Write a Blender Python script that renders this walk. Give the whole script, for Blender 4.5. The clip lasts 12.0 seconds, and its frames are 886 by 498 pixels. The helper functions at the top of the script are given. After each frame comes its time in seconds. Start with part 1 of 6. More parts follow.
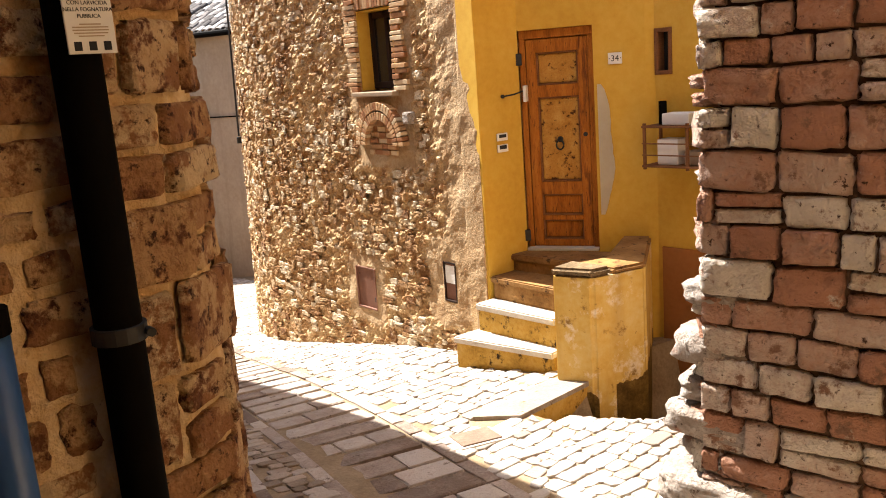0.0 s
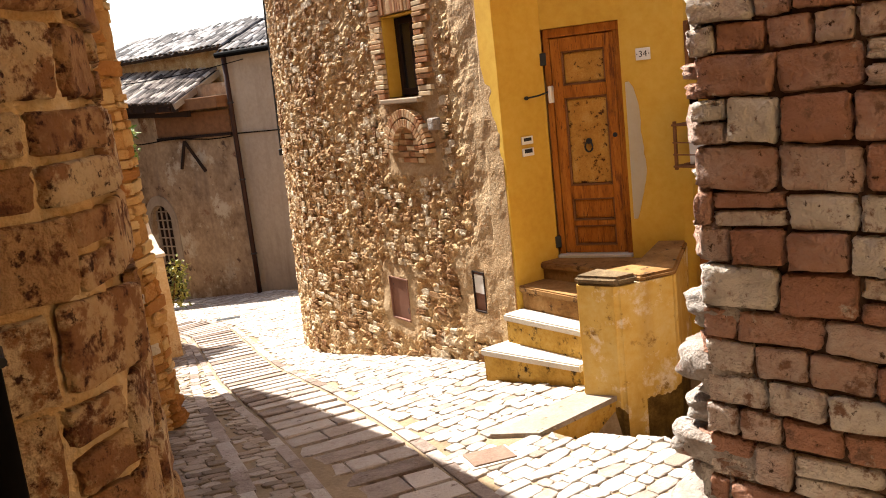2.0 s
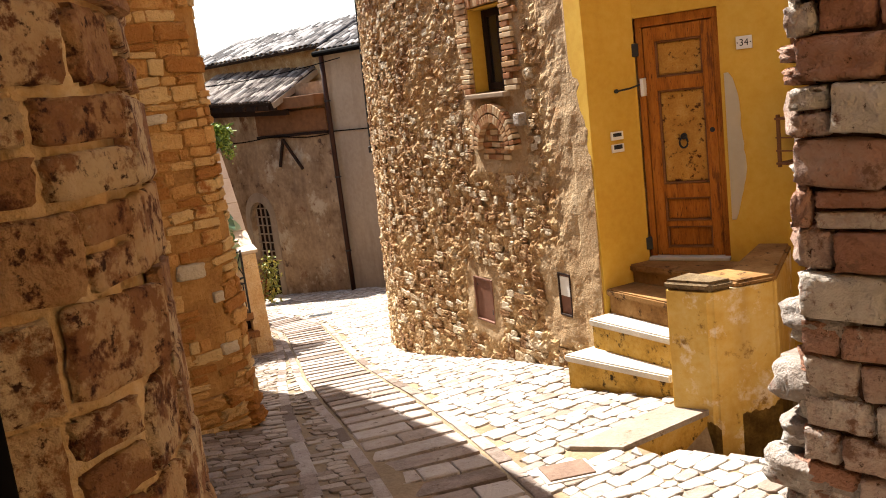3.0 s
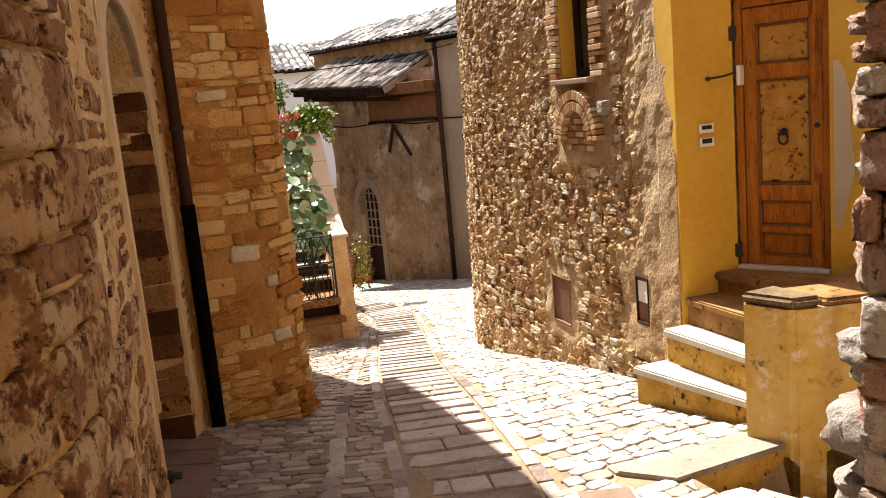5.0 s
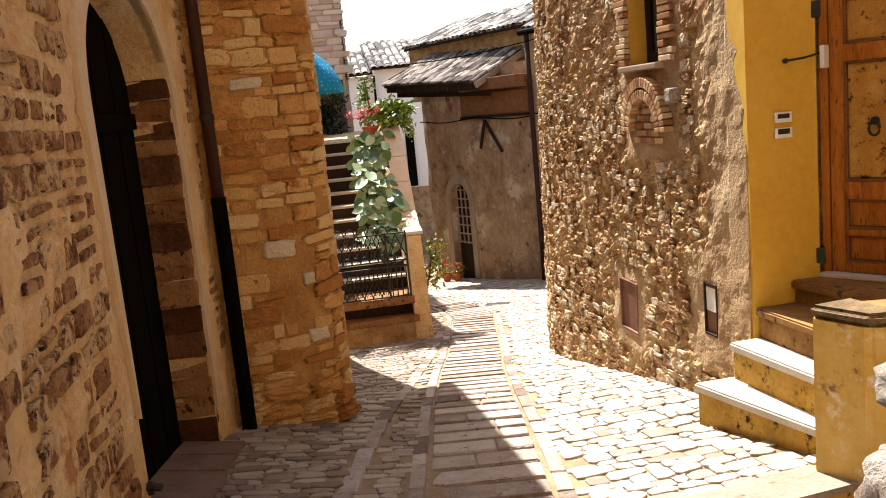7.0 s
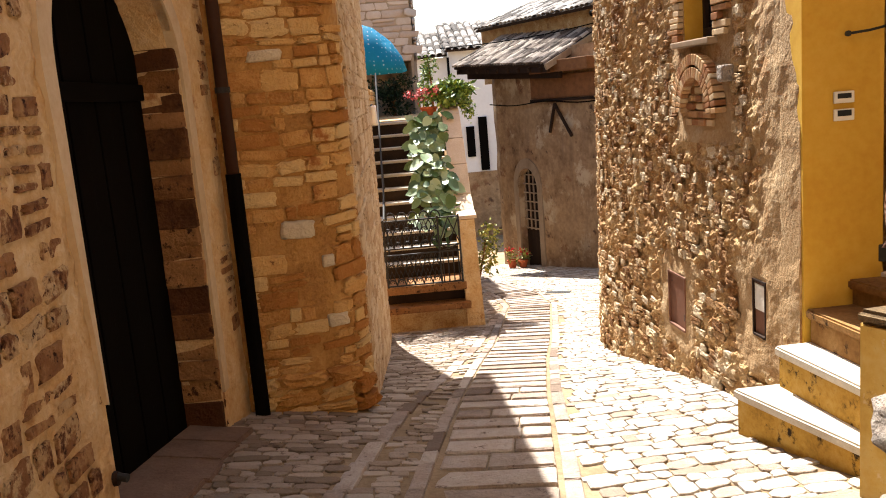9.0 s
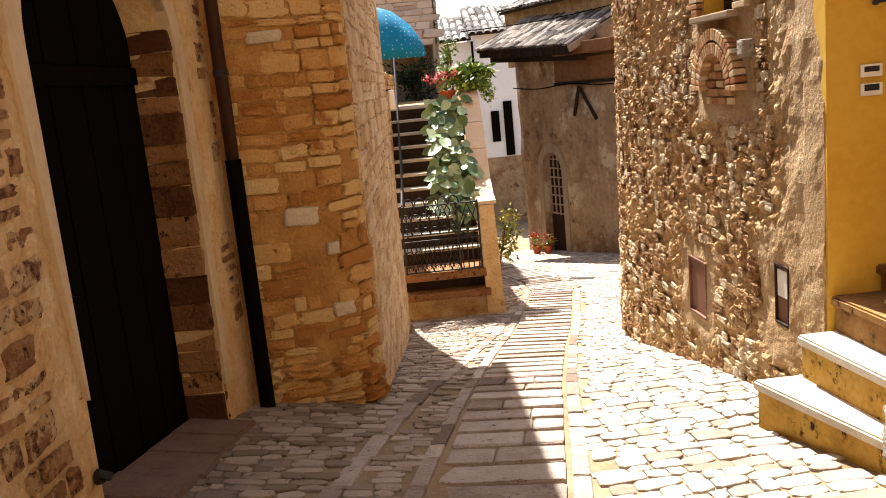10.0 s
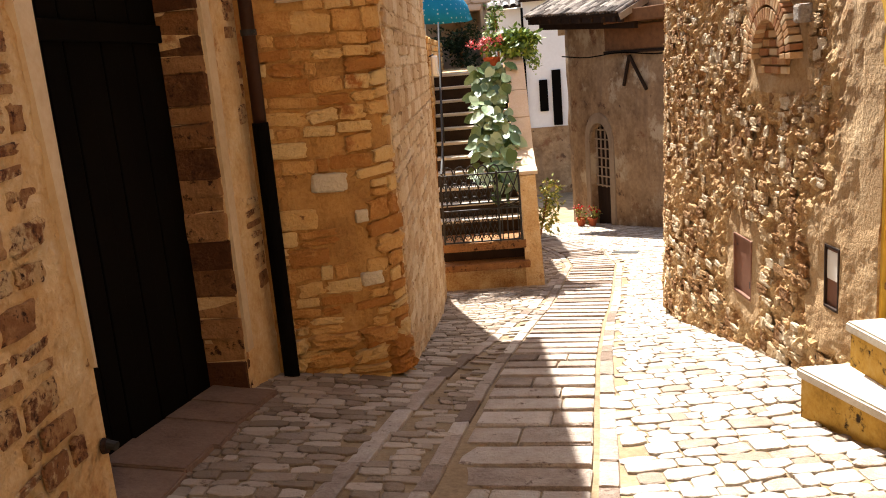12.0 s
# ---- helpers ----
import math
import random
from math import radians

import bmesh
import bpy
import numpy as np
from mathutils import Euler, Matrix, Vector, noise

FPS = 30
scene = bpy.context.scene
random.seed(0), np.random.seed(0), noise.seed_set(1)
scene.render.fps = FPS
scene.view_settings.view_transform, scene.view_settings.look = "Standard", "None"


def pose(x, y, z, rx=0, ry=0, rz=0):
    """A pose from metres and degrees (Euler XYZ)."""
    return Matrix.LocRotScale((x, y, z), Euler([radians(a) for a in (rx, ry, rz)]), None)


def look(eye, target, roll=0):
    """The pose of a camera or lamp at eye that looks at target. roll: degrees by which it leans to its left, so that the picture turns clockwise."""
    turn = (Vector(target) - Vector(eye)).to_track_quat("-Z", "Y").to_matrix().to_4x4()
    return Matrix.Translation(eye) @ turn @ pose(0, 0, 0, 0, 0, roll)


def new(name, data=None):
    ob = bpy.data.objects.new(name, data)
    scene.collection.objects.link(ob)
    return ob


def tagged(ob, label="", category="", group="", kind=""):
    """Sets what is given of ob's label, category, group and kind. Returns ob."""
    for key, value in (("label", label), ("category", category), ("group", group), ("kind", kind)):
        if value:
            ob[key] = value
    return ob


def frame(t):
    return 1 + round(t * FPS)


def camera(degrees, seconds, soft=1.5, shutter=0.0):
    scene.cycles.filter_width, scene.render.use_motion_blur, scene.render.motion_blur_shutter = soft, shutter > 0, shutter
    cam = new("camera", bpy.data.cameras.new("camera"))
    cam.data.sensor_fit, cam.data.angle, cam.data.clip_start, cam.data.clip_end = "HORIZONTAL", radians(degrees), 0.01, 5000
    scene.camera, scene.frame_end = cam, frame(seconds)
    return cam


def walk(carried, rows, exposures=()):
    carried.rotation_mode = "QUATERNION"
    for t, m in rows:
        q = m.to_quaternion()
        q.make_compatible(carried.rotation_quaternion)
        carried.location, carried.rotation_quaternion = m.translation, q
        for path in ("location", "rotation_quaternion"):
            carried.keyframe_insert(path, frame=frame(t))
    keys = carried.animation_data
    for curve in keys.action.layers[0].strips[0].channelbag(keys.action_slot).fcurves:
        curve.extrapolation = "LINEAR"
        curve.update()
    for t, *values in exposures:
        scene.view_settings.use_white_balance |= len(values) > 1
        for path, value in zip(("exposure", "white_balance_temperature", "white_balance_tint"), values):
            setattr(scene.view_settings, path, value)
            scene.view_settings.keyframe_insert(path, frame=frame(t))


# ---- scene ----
cam = camera(55.0, 12.0, soft=1.0)

PATH = [
    (0, (1.481, 1.078, 3.201), (2.618, 2.67, 2.785), -4.3),
    (0.5, (1.594, 1.114, 3.188), (2.723, 2.713, 2.778), -5.4),
    (1, (1.712, 1.081, 3.171), (2.807, 2.706, 2.773), -6.5),
    (1.5, (1.878, 1.022, 3.152), (2.927, 2.68, 2.765), -6.9),
    (2, (1.99, 1.049, 3.123), (2.989, 2.738, 2.74), -6.4),
    (2.5, (2.119, 1.144, 3.085), (2.989, 2.909, 2.724), -6.5),
    (3, (2.249, 1.213, 3.065), (3.045, 3.013, 2.705), -6.9),
    (5, (2.87, 1.467, 2.95), (3.396, 3.365, 2.599), -5.3),
    (5.5, (3.039, 1.524, 2.909), (3.488, 3.444, 2.577), -5.6),
    (6, (3.199, 1.59, 2.879), (3.577, 3.528, 2.56), -4.4),
    (6.5, (3.325, 1.701, 2.845), (3.636, 3.65, 2.525), -5.0),
    (7, (3.46, 1.823, 2.827), (3.74, 3.775, 2.495), -5.5),
    (9, (3.902, 2.151, 2.73), (3.994, 4.118, 2.379), -4.8),
    (9.5, (3.977, 2.262, 2.713), (4.045, 4.228, 2.353), -4.7),
    (10, (4.062, 2.354, 2.681), (4.083, 4.318, 2.304), -5.6),
    (10.5, (4.139, 2.449, 2.665), (4.076, 4.412, 2.289), -4.9),
    (11, (4.174, 2.502, 2.653), (4.097, 4.459, 2.251), -4.1),
    (11.5, (4.169, 2.542, 2.647), (4.088, 4.497, 2.231), -4.3),
    (12, (4.165, 2.558, 2.642), (4.073, 4.507, 2.204), -4.8),
]
walk(cam, [(t, look(eye, target, roll)) for t, eye, target, roll in PATH], [(0, 2.25, 6300, 9), (3, 1.9, 6300, 9), (6, 1.86, 6350, 9), (12, 1.99, 6450, 9)])

# ---- light ----
SUN = Vector((-0.17, 1.0, 0.0)).normalized() * math.cos(radians(53)) + Vector((0, 0, math.sin(radians(53))))
world = bpy.data.worlds.new("sky")
scene.world = world
world.use_nodes = True
wn = world.node_tree
sky = wn.nodes.new("ShaderNodeTexSky")
sky.sky_type, sky.sun_disc = "NISHITA", False
sky.sun_elevation, sky.sun_rotation = radians(53), math.atan2(SUN.x, SUN.y)
sky.air_density, sky.dust_density = 1.2, 2.5
wn.nodes["Background"].inputs["Strength"].default_value = 0.083
wn.links.new(sky.outputs[0], wn.nodes["Background"].inputs["Color"])
sun = new("sun", bpy.data.lights.new("sun", "SUN"))
sun.data.energy, sun.data.angle, sun.data.color = 5.0, radians(0.53), (1.0, 0.94, 0.86)
sun.matrix_world = look(SUN * 50, (0, 0, 0))


# ---- materials ----
def material(name, colours, rough=0.85, coarse=2.5, fine=30.0, bump=0.3, rand="", spread=0.5, spots=None, metal=0.0, grain=None, depth=0.02, drips=None):
    """Colours mixed by noise at two sizes; rand: 'object' or 'island' tints each piece; spots: (colour, size, threshold)."""
    m = bpy.data.materials.new(name)
    m.use_nodes = True
    n, link = m.node_tree.nodes, m.node_tree.links.new
    b = n["Principled BSDF"]
    b.inputs["Roughness"].default_value, b.inputs["Metallic"].default_value = rough, metal
    b.inputs["Specular IOR Level"].default_value = 0.02 if max(colours[-1]) < 0.01 else 0.5 if rough < 0.6 else 0.15
    geo = n.new("ShaderNodeNewGeometry")
    at = geo.outputs["Position"]
    if grain:
        mp = n.new("ShaderNodeMapping")
        mp.inputs["Scale"].default_value = grain
        link(at, mp.inputs["Vector"])
        at = mp.outputs["Vector"]
    big, small = n.new("ShaderNodeTexNoise"), n.new("ShaderNodeTexNoise")
    big.inputs["Scale"].default_value, big.inputs["Detail"].default_value = coarse, 5
    small.inputs["Scale"].default_value, small.inputs["Detail"].default_value = fine, 6
    small.inputs["Roughness"].default_value = 0.65
    link(at, big.inputs["Vector"]), link(at, small.inputs["Vector"])
    mixv = n.new("ShaderNodeMath")
    mixv.operation = "MULTIPLY_ADD"
    mixv.inputs[1].default_value = 0.45
    link(small.outputs["Fac"], mixv.inputs[0])
    scaled = n.new("ShaderNodeMath")
    scaled.operation = "MULTIPLY_ADD"
    link(big.outputs["Fac"], scaled.inputs[0])
    scaled.inputs[1].default_value, scaled.inputs[2].default_value = 0.55, 0.0
    link(scaled.outputs[0], mixv.inputs[2])
    value = mixv.outputs[0]
    if rand:
        r = n.new("ShaderNodeObjectInfo").outputs["Random"] if rand == "object" else geo.outputs["Random Per Island"]
        add = n.new("ShaderNodeMath")
        add.operation = "MULTIPLY_ADD"
        link(r, add.inputs[0])
        add.inputs[1].default_value = spread
        keep = n.new("ShaderNodeMath")
        keep.operation = "MULTIPLY_ADD"
        link(value, keep.inputs[0])
        keep.inputs[1].default_value, keep.inputs[2].default_value = 1 - spread * 0.6, -spread * 0.2
        link(keep.outputs[0], add.inputs[2])
        value = add.outputs[0]
    ramp = n.new("ShaderNodeValToRGB")
    e = ramp.color_ramp.elements
    while len(e) < len(colours):
        e.new(0.5)
    for k, c in enumerate(colours):
        e[k].position = 0.28 + 0.44 * k / max(1, len(colours) - 1)
        e[k].color = (*c, 1)
    link(value, ramp.inputs[0])
    out = ramp.outputs[0]
    for col, size, edge in spots or ():
        t = n.new("ShaderNodeTexNoise")
        t.inputs["Scale"].default_value, t.inputs["Detail"].default_value = size, 8
        t.inputs["Roughness"].default_value = 0.7
        link(at, t.inputs["Vector"])
        step = n.new("ShaderNodeMapRange")
        step.inputs["From Min"].default_value, step.inputs["From Max"].default_value = edge, edge + 0.07
        link(t.outputs["Fac"], step.inputs["Value"])
        mx = n.new("ShaderNodeMix")
        mx.data_type = "RGBA"
        link(step.outputs[0], mx.inputs["Factor"]), link(out, mx.inputs[6])
        mx.inputs[7].default_value = (*col, 1)
        out = mx.outputs[2]
    if drips:
        mp = n.new("ShaderNodeMapping")
        mp.inputs["Scale"].default_value = (2.2, 2.2, 0.3)
        link(geo.outputs["Position"], mp.inputs["Vector"])
        t = n.new("ShaderNodeTexNoise")
        t.inputs["Scale"].default_value, t.inputs["Detail"].default_value = 1.5, 6
        link(mp.outputs[0], t.inputs["Vector"])
        step = n.new("ShaderNodeMapRange")
        step.inputs["From Min"].default_value, step.inputs["From Max"].default_value = 0.5, 0.72
        step.inputs["To Max"].default_value = 0.6
        link(t.outputs["Fac"], step.inputs["Value"])
        mx = n.new("ShaderNodeMix")
        mx.data_type = "RGBA"
        link(step.outputs[0], mx.inputs["Factor"]), link(out, mx.inputs[6])
        mx.inputs[7].default_value = (*drips, 1)
        out = mx.outputs[2]
    link(out, b.inputs["Base Color"])
    if bump:
        bp = n.new("ShaderNodeBump")
        bp.inputs["Strength"].default_value, bp.inputs["Distance"].default_value = bump, depth
        link(mixv.outputs[0], bp.inputs["Height"])
        link(bp.outputs[0], b.inputs["Normal"])
    return m


SHADE_STAIN = (0.045, 0.022, 0.01)
RUBBLE_COLOURS = [(0.2, 0.095, 0.036), (0.35, 0.2, 0.085), (0.45, 0.29, 0.145), (0.54, 0.4, 0.24), (0.62, 0.51, 0.36)]
HONEY_COLOURS = [(0.36, 0.155, 0.04), (0.52, 0.28, 0.09), (0.58, 0.36, 0.14), (0.62, 0.43, 0.2)]
STREET_COLOURS = [(0.25, 0.195, 0.15), (0.4, 0.345, 0.29), (0.53, 0.48, 0.425)]
RUBBLE_SPOTS = [((0.25, 0.125, 0.05), 1.3, 0.57), ((0.6, 0.49, 0.34), 1.6, 0.6), (SHADE_STAIN, 9, 0.64), ((0.34, 0.14, 0.04), 4, 0.63)]
M_RUBBLE = material("rubble_stone", RUBBLE_COLOURS, coarse=7, fine=60, bump=1.0, depth=0.07, rand="object", spread=0.5, spots=RUBBLE_SPOTS)
M_RUBBLE_FILL = material("rubble_stone_fill", RUBBLE_COLOURS, coarse=7, fine=60, bump=1.0, depth=0.07, rand="island", spread=0.5, spots=RUBBLE_SPOTS)
M_RUBBLE_BED = material("lime_mortar", [(0.17, 0.08, 0.028), (0.36, 0.205, 0.085), (0.5, 0.35, 0.18), (0.62, 0.5, 0.33)], coarse=4.5, fine=40, bump=1.0, depth=0.06, spots=RUBBLE_SPOTS)
M_RUBBLE_PLASTER = material("patchy_lime_render", [(0.24, 0.14, 0.066), (0.36, 0.24, 0.125), (0.47, 0.36, 0.225)], coarse=3, fine=34, bump=1.0, depth=0.04, spots=[((0.3, 0.17, 0.075), 2.3, 0.58), ((0.16, 0.08, 0.035), 12, 0.66)])
M_ASHLAR = material("pink_limestone", [(0.42, 0.21, 0.13), (0.47, 0.27, 0.19), (0.5, 0.34, 0.26), (0.55, 0.42, 0.34), (0.68, 0.6, 0.5)], coarse=8, fine=36, bump=1.0, depth=0.16, rand="object", spread=0.65, spots=[((0.07, 0.033, 0.02), 21, 0.6), ((0.25, 0.135, 0.085), 6, 0.56), ((0.62, 0.55, 0.46), 5, 0.62)])
M_ASHLAR_BED = material("dark_joint", [(0.02, 0.011, 0.007), (0.1, 0.055, 0.032), (0.22, 0.14, 0.085)], coarse=4, fine=30, bump=0.8)
M_BOULDER = material("pale_boulder", [(0.22, 0.16, 0.12), (0.36, 0.3, 0.25), (0.5, 0.45, 0.4)], coarse=9, fine=38, bump=1.0, depth=0.1, spots=[((0.08, 0.045, 0.03), 17, 0.59), ((0.3, 0.15, 0.1), 5, 0.6)])
HONEY_SPOTS = [((0.34, 0.13, 0.035), 2.1, 0.6), ((0.15, 0.06, 0.02), 8, 0.64), ((0.05, 0.022, 0.01), 21, 0.69)]
M_TUFA = material("honey_stone", HONEY_COLOURS, coarse=6, fine=44, bump=1.0, depth=0.06, rand="object", spread=0.55, spots=HONEY_SPOTS)
M_SIDE_RENDER = material("pale_side_render", [(0.4, 0.24, 0.11), (0.55, 0.39, 0.22), (0.64, 0.51, 0.34)], coarse=5, fine=40, bump=1.0, depth=0.05, rand="island", spread=0.35, spots=[((0.3, 0.15, 0.06), 5, 0.61), ((0.1, 0.05, 0.02), 17, 0.67)])
M_TUFA_FILL = material("honey_stone_fill", HONEY_COLOURS, coarse=5, fine=40, bump=0.9, depth=0.03, rand="island", spread=0.4, spots=HONEY_SPOTS)
M_TUFA_BED = material("honey_mortar", [(0.22, 0.1, 0.03), (0.38, 0.2, 0.062), (0.48, 0.28, 0.1)], coarse=3.5, fine=34, bump=1.0, depth=0.04, spots=HONEY_SPOTS)
M_FLUSH = material("flush_stone_plaster", [(0.42, 0.22, 0.085), (0.58, 0.37, 0.17), (0.66, 0.48, 0.27), (0.72, 0.6, 0.42)], coarse=3.4, fine=26, bump=1.0, depth=0.07, spots=[((0.4, 0.2, 0.08), 2.2, 0.6), ((0.13, 0.05, 0.024), 9, 0.65), ((0.06, 0.026, 0.014), 19, 0.68)])
FLUSH_SPOTS = [((0.29, 0.135, 0.056), 7, 0.48), ((0.16, 0.062, 0.028), 11, 0.53), ((0.05, 0.02, 0.011), 22, 0.57), ((0.66, 0.53, 0.35), 6, 0.63)]
M_FLUSH_STONE = material("flush_stone", [(0.36, 0.18, 0.075), (0.52, 0.32, 0.15), (0.63, 0.46, 0.26)], coarse=9, fine=40, bump=1.0, rand="object", spread=0.5, depth=0.1, spots=FLUSH_SPOTS)
M_JAMB = material("brown_jamb_stone", [(0.09, 0.035, 0.014), (0.24, 0.11, 0.042), (0.36, 0.19, 0.08)], coarse=6, fine=36, bump=1.0, depth=0.08, rand="object", spread=0.6, spots=[((0.05, 0.02, 0.01), 16, 0.57)])
M_PALE_PLASTER = material("pale_plaster", [(0.42, 0.3, 0.17), (0.58, 0.47, 0.33)], coarse=2.5, fine=25, bump=0.5)
M_YELLOW = material("yellow_plaster", [(0.45, 0.235, 0.026), (0.54, 0.325, 0.044), (0.6, 0.385, 0.075)], coarse=1.2, fine=14, bump=0.15)
M_YELLOW_WORN = material("worn_yellow_plaster", [(0.42, 0.235, 0.038), (0.55, 0.36, 0.09), (0.6, 0.46, 0.2)], coarse=1.6, fine=16, bump=0.4, drips=(0.3, 0.175, 0.045), spots=[((0.68, 0.58, 0.42), 2.2, 0.55), ((0.24, 0.14, 0.04), 6, 0.6), ((0.12, 0.07, 0.02), 15, 0.65)])
M_BROWN_DADO = material("brown_paint", [(0.23, 0.085, 0.02), (0.32, 0.13, 0.035)], coarse=2, fine=18, bump=0.15)
M_STEP = material("worn_step_stone", [(0.38, 0.32, 0.25), (0.6, 0.55, 0.47)], coarse=4, fine=40, bump=0.4)
M_KERB = material("tan_kerb_stone", [(0.17, 0.13, 0.095), (0.26, 0.21, 0.16), (0.35, 0.3, 0.245)], coarse=3, fine=34, bump=0.9, depth=0.04, spots=[((0.12, 0.075, 0.03), 9, 0.6)])
M_CAP = material("lichen_cap_stone", [(0.06, 0.04, 0.02), (0.15, 0.1, 0.05), (0.26, 0.19, 0.1)], coarse=5, fine=34, bump=0.9, depth=0.04, spots=[((0.05, 0.035, 0.015), 10, 0.58)])
M_BROWN_STEP = material("brown_worn_step", [(0.12, 0.055, 0.015), (0.24, 0.125, 0.04), (0.34, 0.2, 0.08)], coarse=4, fine=30, bump=0.5, spots=[((0.04, 0.02, 0.008), 7, 0.57)])
M_RISER = material("mossy_yellow_riser", [(0.17, 0.09, 0.015), (0.4, 0.23, 0.04), (0.48, 0.32, 0.1)], coarse=4, fine=30, bump=0.4, spots=[((0.03, 0.018, 0.008), 6, 0.55)])
M_COBBLE = material("cobble", STREET_COLOURS, coarse=6, fine=55, bump=1.0, depth=0.04, rand="object", spread=0.45, spots=[((0.2, 0.16, 0.13), 10, 0.63)])
M_COBBLE_FILL = material("cobble_fill", STREET_COLOURS, coarse=6, fine=55, bump=1.0, depth=0.04, rand="island", spread=0.45, spots=[((0.2, 0.16, 0.13), 10, 0.63)])
# Darker, browner cobble copy: the shade west of the slabs is in its colour.
M_COBBLE_SHADED = material("shaded_brown_cobble", [(0.2, 0.15, 0.11), (0.3, 0.24, 0.19), (0.4, 0.335, 0.275)], coarse=6, fine=55, bump=1.0, depth=0.04, rand="object", spread=0.6, spots=[((0.12, 0.085, 0.06), 9, 0.6)])
M_COBBLE_SHADED_FILL = material("shaded_brown_cobble_fill", [(0.2, 0.15, 0.11), (0.3, 0.24, 0.19), (0.4, 0.335, 0.275)], coarse=6, fine=55, bump=1.0, depth=0.04, rand="island", spread=0.6, spots=[((0.12, 0.085, 0.06), 9, 0.6)])
M_SLAB = material("strip_slab", [(0.16, 0.115, 0.087), (0.32, 0.255, 0.21), (0.45, 0.39, 0.335)], coarse=7, fine=40, bump=1.0, depth=0.05, rand="object", spread=0.5, spots=[((0.12, 0.08, 0.06), 8, 0.6)])
M_JOINT = material("street_joint", [(0.11, 0.072, 0.04), (0.22, 0.155, 0.09), (0.33, 0.25, 0.16)], coarse=3, fine=35, bump=0.7)
M_PLASTER_OLD = material("stained_lime_plaster", [(0.09, 0.05, 0.025), (0.24, 0.15, 0.08), (0.36, 0.24, 0.135), (0.46, 0.34, 0.21)], coarse=1.4, fine=7, bump=0.5, depth=0.05, drips=(0.2, 0.13, 0.08), spots=[((0.46, 0.36, 0.24), 0.9, 0.55), ((0.2, 0.1, 0.05), 1.3, 0.57), ((0.07, 0.04, 0.025), 2.6, 0.6)])
M_GREY_PLASTER = material("grey_plaster", [(0.24, 0.17, 0.11), (0.38, 0.29, 0.2)], coarse=0.8, fine=9, bump=0.3, drips=(0.2, 0.14, 0.09))
M_WHITE = material("white_plaster", [(0.62, 0.6, 0.6), (0.75, 0.74, 0.74)], coarse=0.7, fine=8, bump=0.1)
M_TILE = material("roof_tile", [(0.04, 0.032, 0.028), (0.15, 0.125, 0.11), (0.33, 0.3, 0.27)], coarse=2, fine=20, bump=0.6, rand="island", spread=0.7)
M_BRICK = material("old_brick", [(0.27, 0.12, 0.05), (0.42, 0.25, 0.12), (0.52, 0.39, 0.24)], coarse=8, fine=50, bump=0.6, rand="object", spread=0.6)
M_TOWER = material("tower_stone", [(0.34, 0.25, 0.19), (0.5, 0.41, 0.34)], coarse=3, fine=20, bump=0.6, rand="object", spread=0.5)
M_WOOD = material("weathered_orange_wood", [(0.1, 0.028, 0.004), (0.32, 0.105, 0.011), (0.46, 0.18, 0.025)], rough=0.66, coarse=6, fine=50, bump=0.6, grain=(3, 3, 0.35), spots=[((0.05, 0.015, 0.004), 26, 0.58), ((0.13, 0.04, 0.008), 5, 0.57)])
M_WOOD_PALE = material("peeling_wood_panel", [(0.28, 0.115, 0.015), (0.42, 0.215, 0.04), (0.52, 0.33, 0.1)], rough=0.65, coarse=8, fine=60, bump=0.8, spots=[((0.06, 0.018, 0.004), 15, 0.55)])
M_DARK_WOOD = material("dark_wood", [(0.012, 0.006, 0.004), (0.035, 0.018, 0.01)], rough=0.8, grain=(3, 3, 0.3), bump=0.3)
M_BEAM = material("old_beam", [(0.1, 0.04, 0.015), (0.24, 0.11, 0.045)], grain=(0.4, 3, 3), bump=0.4)
# Black of pipes and cables; on door_2 it holds the doorway's shade.
M_BLACK = material("black_paint_and_shade", [(0.002, 0.0015, 0.0012), (0.005, 0.004, 0.003)], rough=0.75, bump=0.1)
M_BROWN_PIPE = material("brown_pipe_paint", [(0.022, 0.008, 0.004), (0.045, 0.018, 0.009)], rough=0.6, bump=0.1)
M_IRON = material("wrought_iron", [(0.015, 0.015, 0.016), (0.05, 0.048, 0.045)], rough=0.6, metal=0.3, bump=0.2)
M_HATCH = material("brown_metal_hatch", [(0.13, 0.055, 0.035), (0.2, 0.1, 0.065)], rough=0.65, coarse=5, fine=30, bump=0.15, drips=(0.09, 0.04, 0.025))
M_PAPER = material("paper", [(0.62, 0.6, 0.56), (0.72, 0.7, 0.66)], rough=0.7, bump=0.05)
M_INK = material("ink", [(0.02, 0.02, 0.022), (0.03, 0.03, 0.03)], bump=0)
M_GLASS = bpy.data.materials.new("window_glass")
M_GLASS.use_nodes = True
gb = M_GLASS.node_tree.nodes["Principled BSDF"]
gb.inputs["Base Color"].default_value, gb.inputs["Roughness"].default_value = (0.02, 0.022, 0.022, 1), 0.06


# ---- mesh helpers ----
def mesh(name, verts, faces, mat, parent=None, label="", smooth=False):
    me = bpy.data.meshes.new(name)
    me.from_pydata([tuple(v) for v in verts], [], faces)
    me.materials.append(mat)
    if smooth:
        me.shade_smooth()
    ob = new(name, me)
    if parent:
        ob.parent = parent
        if parent.matrix_basis != Matrix():
            ob.matrix_parent_inverse = parent.matrix_basis.inverted()
    if label:
        tagged(ob, label)
    return ob


